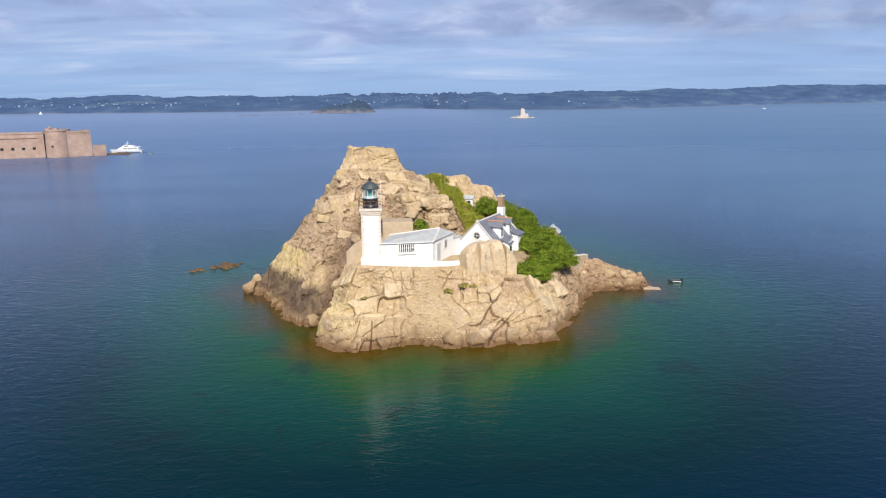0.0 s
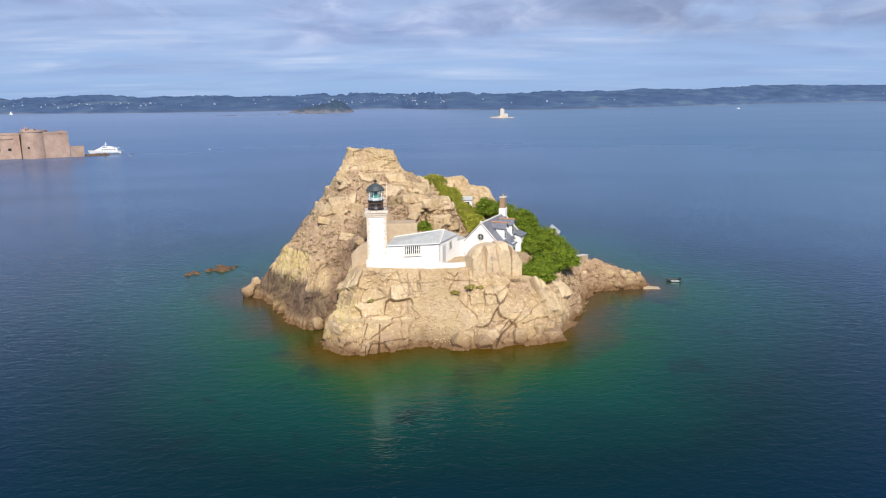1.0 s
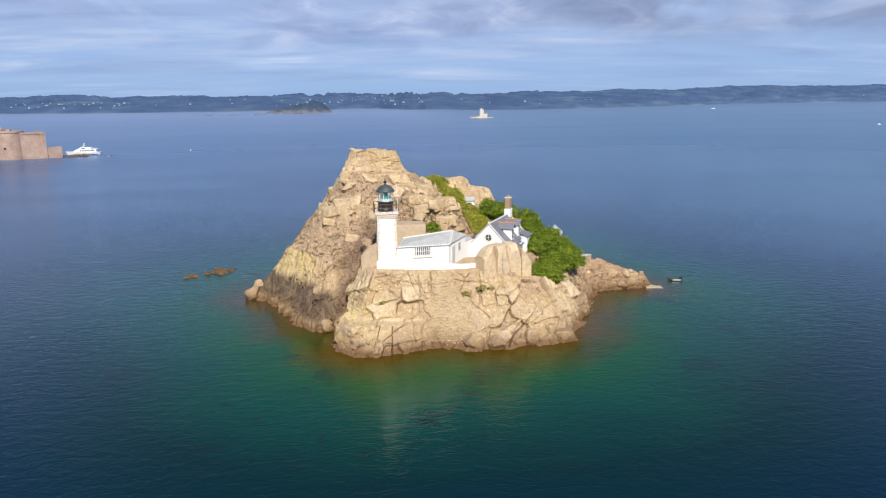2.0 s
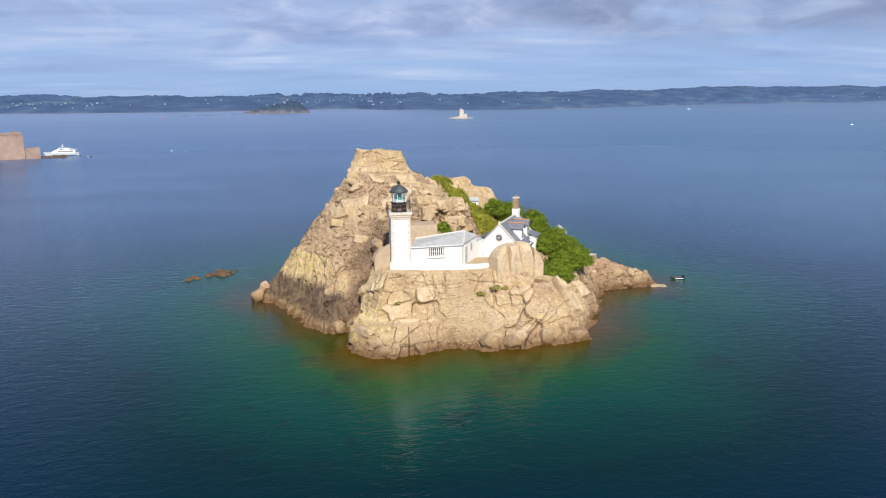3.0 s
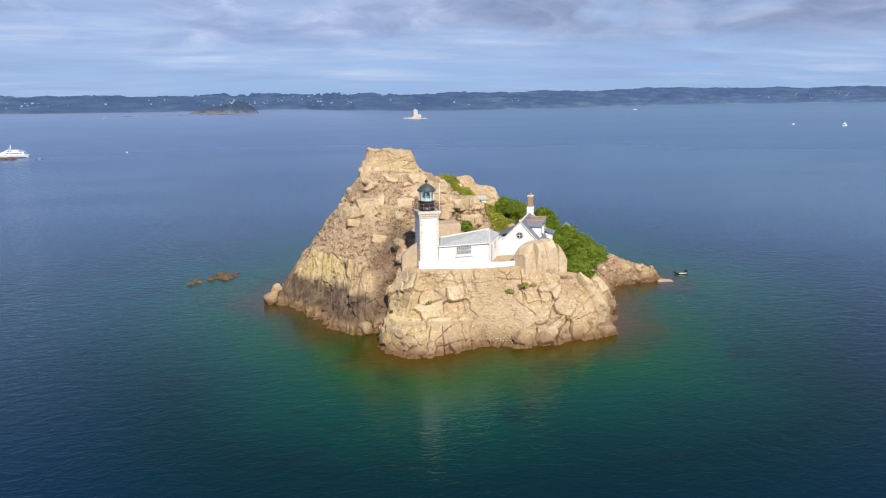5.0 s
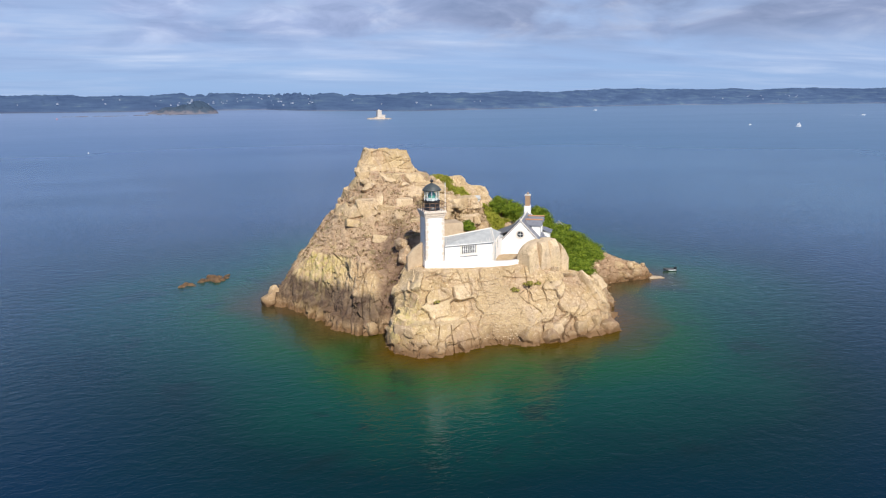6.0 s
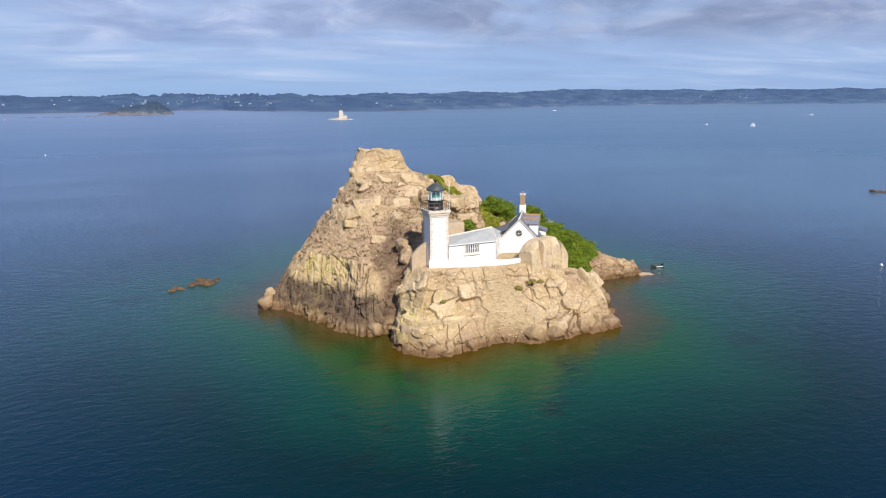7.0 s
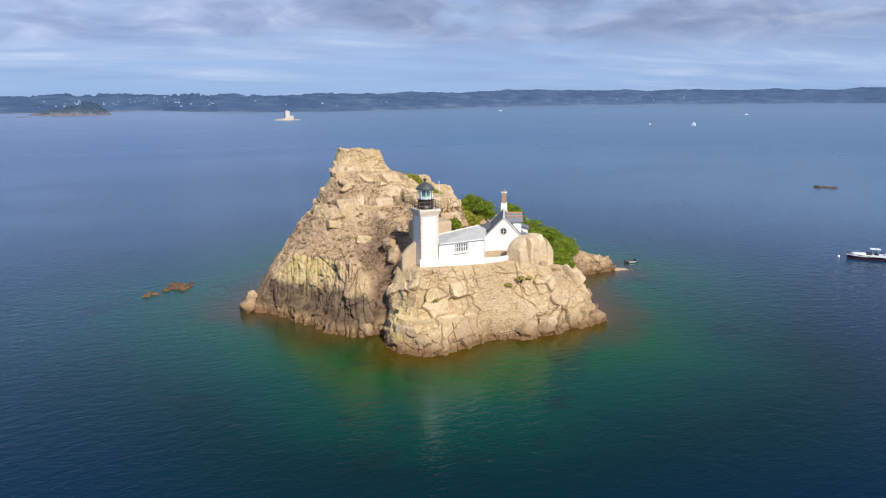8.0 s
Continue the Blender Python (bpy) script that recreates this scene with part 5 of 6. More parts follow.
def cliff_blocks():
    """Joint blocks that stand proud of the cliff, as pieces of the island."""
    r = random.Random(41)
    kinds = [slab_mesh("rock_block", (1, 0.85, 0.9), 200 + i, 0.0, 0.30 + 0.06 * i, 3, 8) for i in range(9)]

    dark = [slab_mesh("rock_block", (1, 0.85, 0.9), 230 + i, 0.0, 0.30 + 0.05 * i, 3, 8) for i in range(5)]
    for me in dark:
        me.attributes.new("belt", "FLOAT", "POINT").data.foreach_set("value", [1.0] * len(me.vertices))

    def put(x, y, sx, sy, sz, sink, lift=0.0, turn=0.0, kinds=kinds):
        i = int(np.argmin((GROUND[:, 0] - x) ** 2 + (GROUND[:, 1] - y) ** 2))
        up = Vector(GROUND_UP[i])
        way = math.degrees(math.atan2(up.x, -up.y))
        ob = new("rock_block", r.choice(kinds))
        ob.parent = ISLAND
        at = Vector(GROUND[i]) - up * sink
        ob.matrix_local = pose(at.x, at.y, at.z + lift, -18 * (1 - up.z) + r.uniform(-7, 7), r.uniform(-8, 8), way + turn + r.uniform(-14, 14)) @ Matrix.Diagonal((sx, sy, sz, 1))

    # the proud course along the waterline
    edge = [Vector((*p, 0)) for p in SHORE]
    front = edge[31:] + edge[:15]
    for a, b in zip(front, front[1:]):
        d = (b - a)
        n = max(1, round(d.length / 1.7))
        inward = Vector((-d.y, d.x, 0)).normalized()
        for k in range(n):
            if r.random() < (0.75 if -15 < a.x < 1 else 0.22):
                continue
            c = a.lerp(b, (k + 0.5) / n) + inward * r.uniform(0.5, 1.1)
            put(c.x, c.y, r.uniform(0.6, 1.15), r.uniform(0.6, 0.95), r.uniform(0.7, 1.15), 0.35)
    left_edge = edge[25:32]
    for a, b in zip(left_edge, left_edge[1:]):
        d = (b - a)
        n = max(1, round(d.length / 1.3))
        inward = Vector((-d.y, d.x, 0)).normalized()
        for k in range(n):
            c = a.lerp(b, (k + 0.5) / n) + inward * r.uniform(0.4, 0.9)
            put(c.x, c.y, r.uniform(0.35, 0.6), r.uniform(0.45, 0.7), r.uniform(0.7, 1.2), 0.35, kinds=dark)
    # faces of the buttress, the front and the bank
    for x0, x1, y0, y1, n, size in ((14.5, 21.0, 87.0, 97.0, 5, 1.1), (24.5, 33.0, 105.8, 107.5, 6, 0.6)):
        for _ in range(n):
            g = size * r.uniform(0.6, 1.25)
            put(r.uniform(x0, x1), r.uniform(y0, y1), g * r.uniform(0.8, 1.2), g * r.uniform(0.45, 0.6), g * r.uniform(0.8, 1.2), g * r.uniform(0.36, 0.50))


cliff_blocks()
boulder = thing("split_boulder", pose(7.3, 89.7, 7.6, 0, 0, 23), "great rounded beige boulder split by upright cracks", "boulder")
for (x, y, z), size, turn, seed, lean in (((-2.75, 0.0, 0.4), (1.02, 1.35, 3.9), 3, 3, 0.22), ((-0.72, -0.1, 1.0), (1.0, 1.5, 3.2), 0, 4, 0.10), ((1.28, 0.05, 1.0), (0.98, 1.5, 3.2), -2, 5, 0.04),
                                          ((3.12, -0.05, 0.7), (0.86, 1.35, 3.6), 2, 6, 0.02)):
    me = slab_mesh("slab_piece", size, seed, lean, 0.80 + 0.03 * seed, 5, 6)
    for v in me.vertices:                                     # one worn dome over all the pieces
        w = pose(x, y, z, 0, 0, turn) @ v.co
        v.co.z = min(v.co.z, 4.25 + 0.10 * (seed % 3) - z - (2.7 * (w.x / 4.0) ** 3 if w.x > 0 else 2.3 * (w.x / 4.0) ** 4) - 0.7 * abs(w.y / 1.5) ** 4)
    ob = new("slab_piece", me)
    ob.parent = boulder
    ob.matrix_local = pose(x, y, z, 0, 0, turn)
OUTCROPS = [(-3.1, 104.6, 1.5), (-1.2, 104.5, 1.7), (0.9, 104.2, 1.8), (2.8, 104.0, 1.4), (-2.0, 103.3, 1.3), (0.1, 103.0, 1.4), (1.9, 102.6, 1.2), (-0.2, 105.4, 1.5), (-2.2, 105.6, 1.3), (-4.6, 106.2, 2.0), (-2.6, 105.6, 1.7), (-0.6, 105.2, 1.9), (1.0, 105.6, 1.5), (-3.4, 103.6, 1.3), (1.6, 103.6, 1.3), (3.0, 102.6, 1.4), (-9.4, 107.2, 1.7),
            (-12.4, 106.0, 1.6), (-15.2, 107.0, 1.8), (-17.4, 105.4, 1.5), (-10.6, 110.6, 1.8), (-6.0, 111.0, 1.7), (-14.8, 110.8, 1.6), (-2.6, 112.4, 1.6), (-8.0, 103.0, 1.3), (-13.8, 102.4, 1.2), (-1.6, 109.0, 1.5)]
for i, (x, y, g) in enumerate(OUTCROPS):
    r = random.Random(900 + i)
    ob = new("outcrop_rock", slab_mesh("outcrop_rock", (0.72 * g * r.uniform(0.8, 1.25), 0.72 * g * r.uniform(0.7, 1.0), 0.62 * g * r.uniform(0.55, 0.8)), 60 + i, r.uniform(-0.2, 0.2), r.uniform(0.35, 0.8)))
    ob.matrix_world = pose(x, y, ground_z(x, y) - 0.25 * g, r.uniform(-16, 16), r.uniform(-12, 12), r.uniform(-30, 40))
    tagged(ob, "pale angular granite block standing out of the slope", "rock", "outcrop rocks")
rock("round_rock", (-11.5, 97.0, 10.7), (0.98, 0.95, 1.0), 8, "round weathered rock balanced on a square block", group="perched rocks")
rock("square_rock", (-11.2, 95.9, 9.3), (1.15, 1.0, 1.1), 9, "square grey-brown block under a round rock", 20, "perched rocks", 10)
rock("shore_rock", (-30.5, 107.5, 0.5), (1.3, 1.1, 1.3), 10, "pale boulder standing at the water's edge", group="shore rocks")
rock("shore_rock", (-29.6, 109.0, 0.6), (1.3, 1.3, 1.5), 12, "darker boulder at the foot of the cliff", group="shore rocks")
rock("shore_rock", (2.6, 81.3, 0.7), (1.5, 1.2, 1.3), 14, "pale rounded boulder at the cliff foot", 15, "shore rocks")
rock("shore_rock", (5.2, 81.4, 0.5), (1.6, 1.2, 1.2), 15, "pale rounded boulder at the cliff foot", -20, "shore rocks")
rock("shore_rock", (14.6, 83.3, 0.3), (1.9, 1.5, 1.2), 16, "low boulder at the cliff foot", 40, "shore rocks")
rnd = random.Random(77)
for i in range(14):                                           # broken blocks at the end of the landing point
    t = rnd.random()
    x, y = 28.5 + 6.3 * t, 107.0 + 1.2 * t + rnd.uniform(-0.9, 1.0)
    g = rnd.uniform(0.35, 0.7)
    rock("shore_rock", (x, y, max(ground_z(x, y), 0.1) + 0.1 * g), (g * rnd.uniform(0.9, 1.5), g, g * rnd.uniform(0.6, 1.0)), 160 + i, "small pinkish broken block on the landing point", rnd.uniform(0, 180), "shore rocks", 12, 3)
REEF = [(-43.9, 122.3, 1.2, 0.7, 9), (-40.6, 124.6, 2.0, 1.1, 20), (-39.3, 127.2, 1.6, 1.1, 14)]       # clumps: place, reach, and how many
for k, (cx, cy, wx, wy, count) in enumerate(REEF):
    for i in range(count):
        x, y = cx + rnd.uniform(-wx, wx), cy + rnd.uniform(-wy, wy)
        g = rnd.uniform(0.20, 0.68)
        rock("reef_rock", (x, y, -0.12), (g * rnd.uniform(0.9, 1.6), g, g * rnd.uniform(0.5, 0.9)), 100 + 12 * k + i, "brown weed-covered reef rock awash", rnd.uniform(0, 180), "reef rocks", 14, 3, WEED)
for i in range(9):
    t = i / 8
    rock("reef_rock", (170.7 + 2.9 * t + rnd.uniform(-0.4, 0.4), 177.4 - 3.8 * t, -0.1), (rnd.uniform(0.8, 1.5), rnd.uniform(0.8, 1.3), rnd.uniform(0.35, 0.65)), 140 + i, "brown reef rock awash", rnd.uniform(0, 180), "far reef rocks", 14, 3, WEED)

# ---- shrubs and trees ----


def crown_mesh(name, radii, seed, leaves, leaf=0.13, balls=85, material_=None):
    r = np.random.default_rng(seed)
    rad = np.array(radii)
    c = r.normal(size=(balls, 3))
    c /= np.linalg.norm(c, axis=1)[:, None]
    c *= r.uniform(0.35, 0.82, (balls, 1))
    c[:, 2] = np.abs(c[:, 2]) * 0.9 - 0.25
    size = r.uniform(0.10, 0.30, balls) ** 1.0
    pick = r.integers(0, balls, leaves)
    d = r.normal(size=(leaves, 3))
    d /= np.linalg.norm(d, axis=1)[:, None]
    d[:, 2] = np.where(r.uniform(size=leaves) < 0.55, np.abs(d[:, 2]), d[:, 2])
    at = (c[pick] + d * (1.15, 1.15, 0.65) * size[pick][:, None] * r.uniform(0.5, 1.4, (leaves, 1))) * rad
    out = d + 0.45 * r.normal(size=(leaves, 3)) + (0, 0, 0.25)
    out /= np.linalg.norm(out, axis=1)[:, None]
    side = np.cross(out, r.normal(size=(leaves, 3)))
    side /= np.linalg.norm(side, axis=1)[:, None]
    along = np.cross(out, side)
    s = leaf * r.uniform(0.6, 1.4, (leaves, 1))
    v = np.stack([at - along * s, at + side * s * 0.42 + out * s * 0.15, at + along * s, at - side * s * 0.42 + out * s * 0.15], 1).reshape(-1, 3)
    me = bpy.data.meshes.new(name)
    me.vertices.add(len(v))
    me.vertices.foreach_set("co", v.astype(np.float32).ravel())
    me.loops.add(leaves * 4)
    me.loops.foreach_set("vertex_index", np.arange(leaves * 4, dtype=np.int32))
    me.polygons.add(leaves)
    me.polygons.foreach_set("loop_start", np.arange(0, leaves * 4, 4, dtype=np.int32))
    me.update(calc_edges=True)
    me.materials.append(material_ or LEAF)
    return me


def shrub(name, at, radii, seed, leaves, label, category="tree", group="trees beside the house", material_=None, leaf=0.12):
    top = thing(name, pose(*at), label, category, group)
    stem = bmesh.new()
    r = random.Random(seed)
    h = radii[2]
    for i in range(4):
        e = (r.uniform(-0.5, 0.5) * radii[0], r.uniform(-0.5, 0.5) * radii[1], h * r.uniform(0.5, 1.0))
        k = (e[0] * 0.25, e[1] * 0.25, h * 0.25)
        rod((0, 0, -0.6), k, 0.12, 7, stem)
        rod(k, e, 0.06, 6, stem)
    part("trunk", stem, BARK, top)
    ob = new("crown", crown_mesh("crown", radii, seed, leaves, leaf, 150 if radii[0] > 1 else 14, material_))
    ob.parent = top
    ob.matrix_local = pose(0, 0, h * 0.55)
    return top


shrub("tree", (13.9, 93.6, ground_z(13.9, 93.6) - 0.5), (3.4, 2.8, 2.7), 1, 40000, "dense bright green bushy tree at the foot of the boulder")
shrub("tree", (18.8, 100.4, ground_z(18.8, 100.4) - 0.8), (3.5, 3.2, 3.8), 2, 46000, "dense green tree at the edge of the bank")
shrub("tree", (18.0, 104.0, ground_z(18.0, 104.0) - 0.8), (3.6, 3.2, 3.9), 3, 44000, "dense green tree behind the house")
shrub("tree", (18.4, 108.4, ground_z(18.4, 108.4) - 0.4), (3.4, 3.2, 4.7), 7, 42000, "dense green tree on the bank behind the house")
shrub("tree", (14.9, 110.2, ground_z(14.9, 110.2) - 0.3), (2.9, 2.9, 5.6), 4, 42000, "tall dark green tree by the chimney")
shrub("tree", (16.4, 97.2, ground_z(16.4, 97.2) - 0.6), (3.0, 2.6, 3.3), 5, 34000, "bushy green tree below the house")
shrub("tree", (14.6, 101.8, ground_z(14.6, 101.8) - 0.6), (2.2, 2.4, 3.0), 8, 22000, "green tree close against the house wall")
shrub("shrub", (11.9, 93.9, ground_z(11.9, 93.9) - 0.2), (1.5, 1.3, 1.3), 9, 9000, "dark green shrub between the boulder and the house", "shrub", "shrubs in the yard")
shrub("tree", (18.2, 134.0, ground_z(18.2, 134.0) - 0.3), (2.8, 2.8, 4.4), 6, 15000, "dark green tree on the far bank")
BAND = [(-1.0, 120.6, 17.3), (2.5, 119.6, 15.0), (4.5, 113.0, 13.0), (5.8, 109.8, 11.6)]


def bracken_patch():
    """Low bracken that hugs the slope along the band."""
    r = np.random.default_rng(15)
    q = GROUND[:, :2]
    best = np.full(len(q), 99.0)
    for a, b in zip(BAND, BAND[1:]):
        a, b = np.array(a[:2]), np.array(b[:2])
        k = np.clip((q - a) @ (b - a) / ((b - a) @ (b - a)), 0, 1)
        best = np.minimum(best, np.hypot(*(q - a - k[:, None] * (b - a)).T))
    lump = fractal(np.column_stack([q, np.zeros(len(q))]), 0.9, 3, 505)
    reach = best - 2.2 * (lump - 0.5)
    idx = np.nonzero(reach < 2.8)[0]
    n = 100000
    pick = r.choice(idx, n)
    tall = np.clip(2.95 - reach[pick], 0.1, 1.0) * (0.15 + 1.1 * np.clip(lump[pick] - 0.28, 0, 0.6))
    at = GROUND[pick] + r.normal(size=(n, 3)) * (0.16, 0.16, 0.0) + np.column_stack([np.zeros(n), np.zeros(n), tall * r.uniform(0.25, 1.0, n)])
    side = r.normal(size=(n, 3)) * (1, 1, 0.35)
    side *= (0.09 * r.uniform(0.5, 1.4, n) / np.linalg.norm(side, axis=1))[:, None]
    tip = r.normal(size=(n, 3)) * (1, 1, 0.8)
    tip *= (0.22 * r.uniform(0.6, 1.3, n) / np.linalg.norm(tip, axis=1))[:, None]
    v = np.stack([at - side, at + side, at + tip], 1).reshape(-1, 3)
    me = bpy.data.meshes.new("bracken")
    me.from_pydata(v.tolist(), [], np.arange(n * 3).reshape(-1, 3).tolist())
    me.materials.append(BRACKEN)
    tagged(new("bracken", me), "low yellow-green bracken growing along the rocky slope", "bracken", kind="stuff")


bracken_patch()
for i, (x, y, z, g) in enumerate(((10.4, 118.0, 10.4, 2.6), (11.4, 114.4, 9.6, 2.9), (8.8, 113.0, 10.6, 2.3), (8.0, 116.4, 10.8, 1.5), (12.6, 118.5, 9.6, 2.6), (9.4, 115.4, 10.6, 2.5))):
    shrub("shrub", (x, y, ground_z(x, y)), (g, g, 1.4 * g), 50 + i, 12000, "dark green shrub behind the house", "shrub", "shrubs on the slope")
shrub("shrub", (-2.0, 95.7, 12.2), (1.3, 1.1, 1.6), 31, 4000, "small rounded green shrub beside the store", "shrub", "shrubs in the yard")
for i, (x, y, z, g) in enumerate(((1.75, 85.8, 5.8, 0.75), (3.95, 86.0, 6.45, 0.85), (5.3, 86.1, 6.0, 0.6), (-9.2, 84.5, 5.5, 0.45))):
    shrub("shrub", (x, y, max(z, ground_z(x, y)) - 0.15), (g, 0.9 * g, 0.7 * g), 80 + i, 1800, "small olive cushion plant rooted in the cliff", "shrub", "cliff plants", OLIVE, 0.09)

# ---- sea fort ----


def fort():
    m = pose(-221.5, 403.0, 0)
    top = thing("sea_fort", m, "pinkish granite sea fort with a round bastion", "fort")

    def run(a, b, thick, height, name="wall"):
        a, b = Vector((*a, 0)), Vector((*b, 0))
        d = (b - a).normalized()
        s = Vector((-d.y, d.x, 0))
        low = [a, b, b + s * thick, a + s * thick]
        high = [a + s * 0.9, b + s * 0.9, b + s * thick, a + s * thick]
        w = part(name, prism([(p.x, p.y) for p in low], -1.5, height, None, [(p.x, p.y) for p in high]), FORT, top)
        o = s * 0.6
        part("parapet", prism([(p.x, p.y) for p in (a + o, b + o, b + o + s * 1.6, a + o + s * 1.6)], height, height + 1.1), FORT, w)
        return w, a, d, s

    w, a, d, s = run((-82.0, -33.5), (-6.0, -4.6), 30.0, 13.6)
    for i in range(9):
        p = a + d * (76.0 - 5.4 * i)
        rot = Matrix(((d.x, s.x, 0, p.x), (d.y, s.y, 0, p.y), (0, 0, 1, 0), (0, 0, 0, 1)))
        part("gun_port", box(0, 0.31, 5.4, 1.5, 0.5, 1.3, 0, rot), DARK, w, "dark square gun port")
    part("string_course", prism([(p.x, p.y) for p in (a + s * 0.30, a + d * 78 + s * 0.30, a + d * 78 + s * 1.2, a + s * 1.2)], 11.2, 11.7), FORT, w)
    run((4.5, -4.2), (17.0, 4.4), 26.0, 13.8)
    run((16.6, 4.6), (-4.0, 40.0), 16.0, 13.4)
    bast = part("bastion", turned([(7.2, -1.5), (6.8, 8.0), (6.5, 14.6), (6.85, 14.9), (6.85, 15.9), (6.0, 15.9)], 40), FORT, top, "round granite bastion")
    part("merlon", box(-2.6, -4.9, 16.4, 2.4, 1.3, 1.0), FORT, bast)
    part("merlon", box(2.2, -5.1, 16.4, 2.4, 1.3, 1.0), FORT, bast)
    part("gun_port", box(0.0, -6.75, 6.4, 1.0, 0.9, 0.9), DARK, bast)
    part("watch_turret", drum(-5.0, 2.0, 14.5, 17.6, 1.0, 0.7, 12), FORT, bast)
    quay = part("quay_block", prism([(17.5, 4.0), (23.5, 8.0), (21.0, 13.0), (15.0, 9.0)], -1.5, 5.6), FORT, top, "low stone quay block")
    part("quay_coping", prism([(17.3, 3.7), (23.9, 8.0), (21.2, 13.4), (14.6, 9.2)], 5.6, 6.1), FORT, quay)


fort()
rnd = random.Random(9)
for i in range(9):
    t = i / 8
    rock("quay_rock", (-199.0 + 12.0 * t + rnd.uniform(-0.5, 0.5), 413.5 + 4.0 * t + rnd.uniform(-0.6, 0.6), 0.1), (rnd.uniform(1.2, 2.0), rnd.uniform(1.0, 1.8), rnd.uniform(0.8, 1.5)), 160 + i,
         "dark wet rock below the fort's quay", rnd.uniform(0, 180), "quay rocks", 12, 2, WEED)

# ---- boats ----


def hull_mesh(length, beam, low, high, sheer=0.3, stations=14, flare=0.72):
    """A hull along x with its bow at +x: low is the keel's depth, high the deck amidships."""
    bm = bmesh.new()
    rings = []
    for i in range(stations):
        t = i / (stations - 1)
        x = -length / 2 + length * t
        w = beam / 2 * (1 - max(0.0, (t - 0.45) / 0.55) ** 2.2) * (0.90 + 0.10 * min(1, t * 4))
        w = max(w, 0.02)
        top = high + sheer * max(0, t - 0.3) ** 1.6 * 2.0
        rake = 0.06 * length * max(0, t - 0.7) / 0.3
        rings.append([bm.verts.new(c) for c in ((x, -w, top), (x - rake * 0.5, -w * (0.5 + flare / 2), top * 0.5), (x - rake, -w * flare, 0.02), (x - rake * 1.4, 0, -low),
                                                (x - rake, w * flare, 0.02), (x - rake * 0.5, w * (0.5 + flare / 2), top * 0.5), (x, w, top))])
    for a, b in zip(rings, rings[1:]):
        for k in range(6):
            bm.faces.new((a[k], a[k + 1], b[k + 1], b[k]))
        bm.faces.new((a[6], a[0], b[0], b[6]))
    bm.faces.new(rings[0]), bm.faces.new(rings[-1])
    return bm


def yacht():
    top = thing("ferry_yacht", pose(-194.6, 430.0, 0.1, 0, 0, 183), "white passenger motor yacht lying off the quay", "yacht")
    part("hull", hull_mesh(20.5, 5.2, 0.9, 1.6, 0.45), HULL, top)
    part("stripe", box(-2, 0, 0.35, 14.0, 4.3, 0.14), NAVY, top)
    cab = part("lower_cabin", prism([(-8.2, -2.1), (2.2, -2.1), (6.4, -0.8), (6.4, 0.8), (2.2, 2.1), (-8.2, 2.1)], 1.5, 3.2, None, [(-8.0, -1.95), (1.2, -1.95), (3.6, -0.7), (3.6, 0.7), (1.2, 1.95), (-8.0, 1.95)]), HULL, top)
    for i in range(6):
        part("cabin_window", box(-6.6 + 1.45 * i, 2.06, 2.45, 1.0, 0.08, 0.75), PANE, cab)
    up = part("upper_deck", prism([(-5.2, -1.8), (0.4, -1.8), (3.0, -0.9), (3.0, 0.9), (0.4, 1.8), (-5.2, 1.8)], 3.2, 4.5, None, [(-4.4, -1.6), (-0.6, -1.6), (1.0, -0.7), (1.0, 0.7), (-0.6, 1.6), (-4.4, 1.6)]), HULL, top)
    part("bridge_window", box(-0.8, 1.72, 3.85, 2.6, 0.06, 0.55), PANE, up)
    part("awning", slab([(-8.6, -1.9, 3.45), (-8.6, 1.9, 3.45), (-5.0, 1.9, 4.0), (-5.0, -1.9, 4.0)], 0.1), HULL, up)
    mast = part("mast", rod((-0.6, 0, 4.4), (-1.2, 0, 7.0), 0.2, 8), HULL, top)
    part("radar_arch", box(-1.0, 0, 5.4, 1.4, 2.8, 0.25), HULL, mast)
    for s in (-1, 1):
        part("rail", rod((4.5, s * 1.6, 2.5), (9.2, s * 0.3, 2.9), 0.06), STEEL, top)


yacht()


def tube_boat(name, at, turn, length, label, group=""):
    top = thing(name, pose(*at, 0, 0, turn), label, "dinghy", group)
    b = length / 2
    for s in (-1, 1):
        bm = bmesh.new()
        path = [(-b, s * 0.50, 0.20), (b * 0.3, s * 0.50, 0.22), (b * 0.72, s * 0.32, 0.30), (b, 0.0, 0.40)]
        for p, q in zip(path, path[1:]):
            rod(p, q, 0.17, 10, bm)
        part("tube", bm, RUBBER, top)
    part("floor_board", box(-0.1, 0, 0.16, length * 0.8, 0.9, 0.06), RUBBER, top)
    for s in (-1, 1):
        part("rubbing_strake", box(-0.2, s * 0.67, 0.24, length * 0.62, 0.04, 0.12), HULL, top, "white rubbing strake")
    part("transom", box(-b + 0.05, 0, 0.35, 0.08, 0.95, 0.45), RUBBER, top)
    motor = part("outboard", box(-b - 0.12, 0, 0.52, 0.28, 0.26, 0.34, 0.05), BLACK, top, "black outboard motor")
    part("motor_leg", box(-b - 0.15, 0, 0.25, 0.12, 0.12, 0.7), BLACK, motor)
    return top


tube_boat("dinghy", (41.0, 110.6, -0.05), 172, 2.2, "grey inflatable dinghy with a white strake")
tube_boat("dinghy", (-174.0, 416.0, -0.05), 10, 3.4, "dark workboat drifting off the fort")


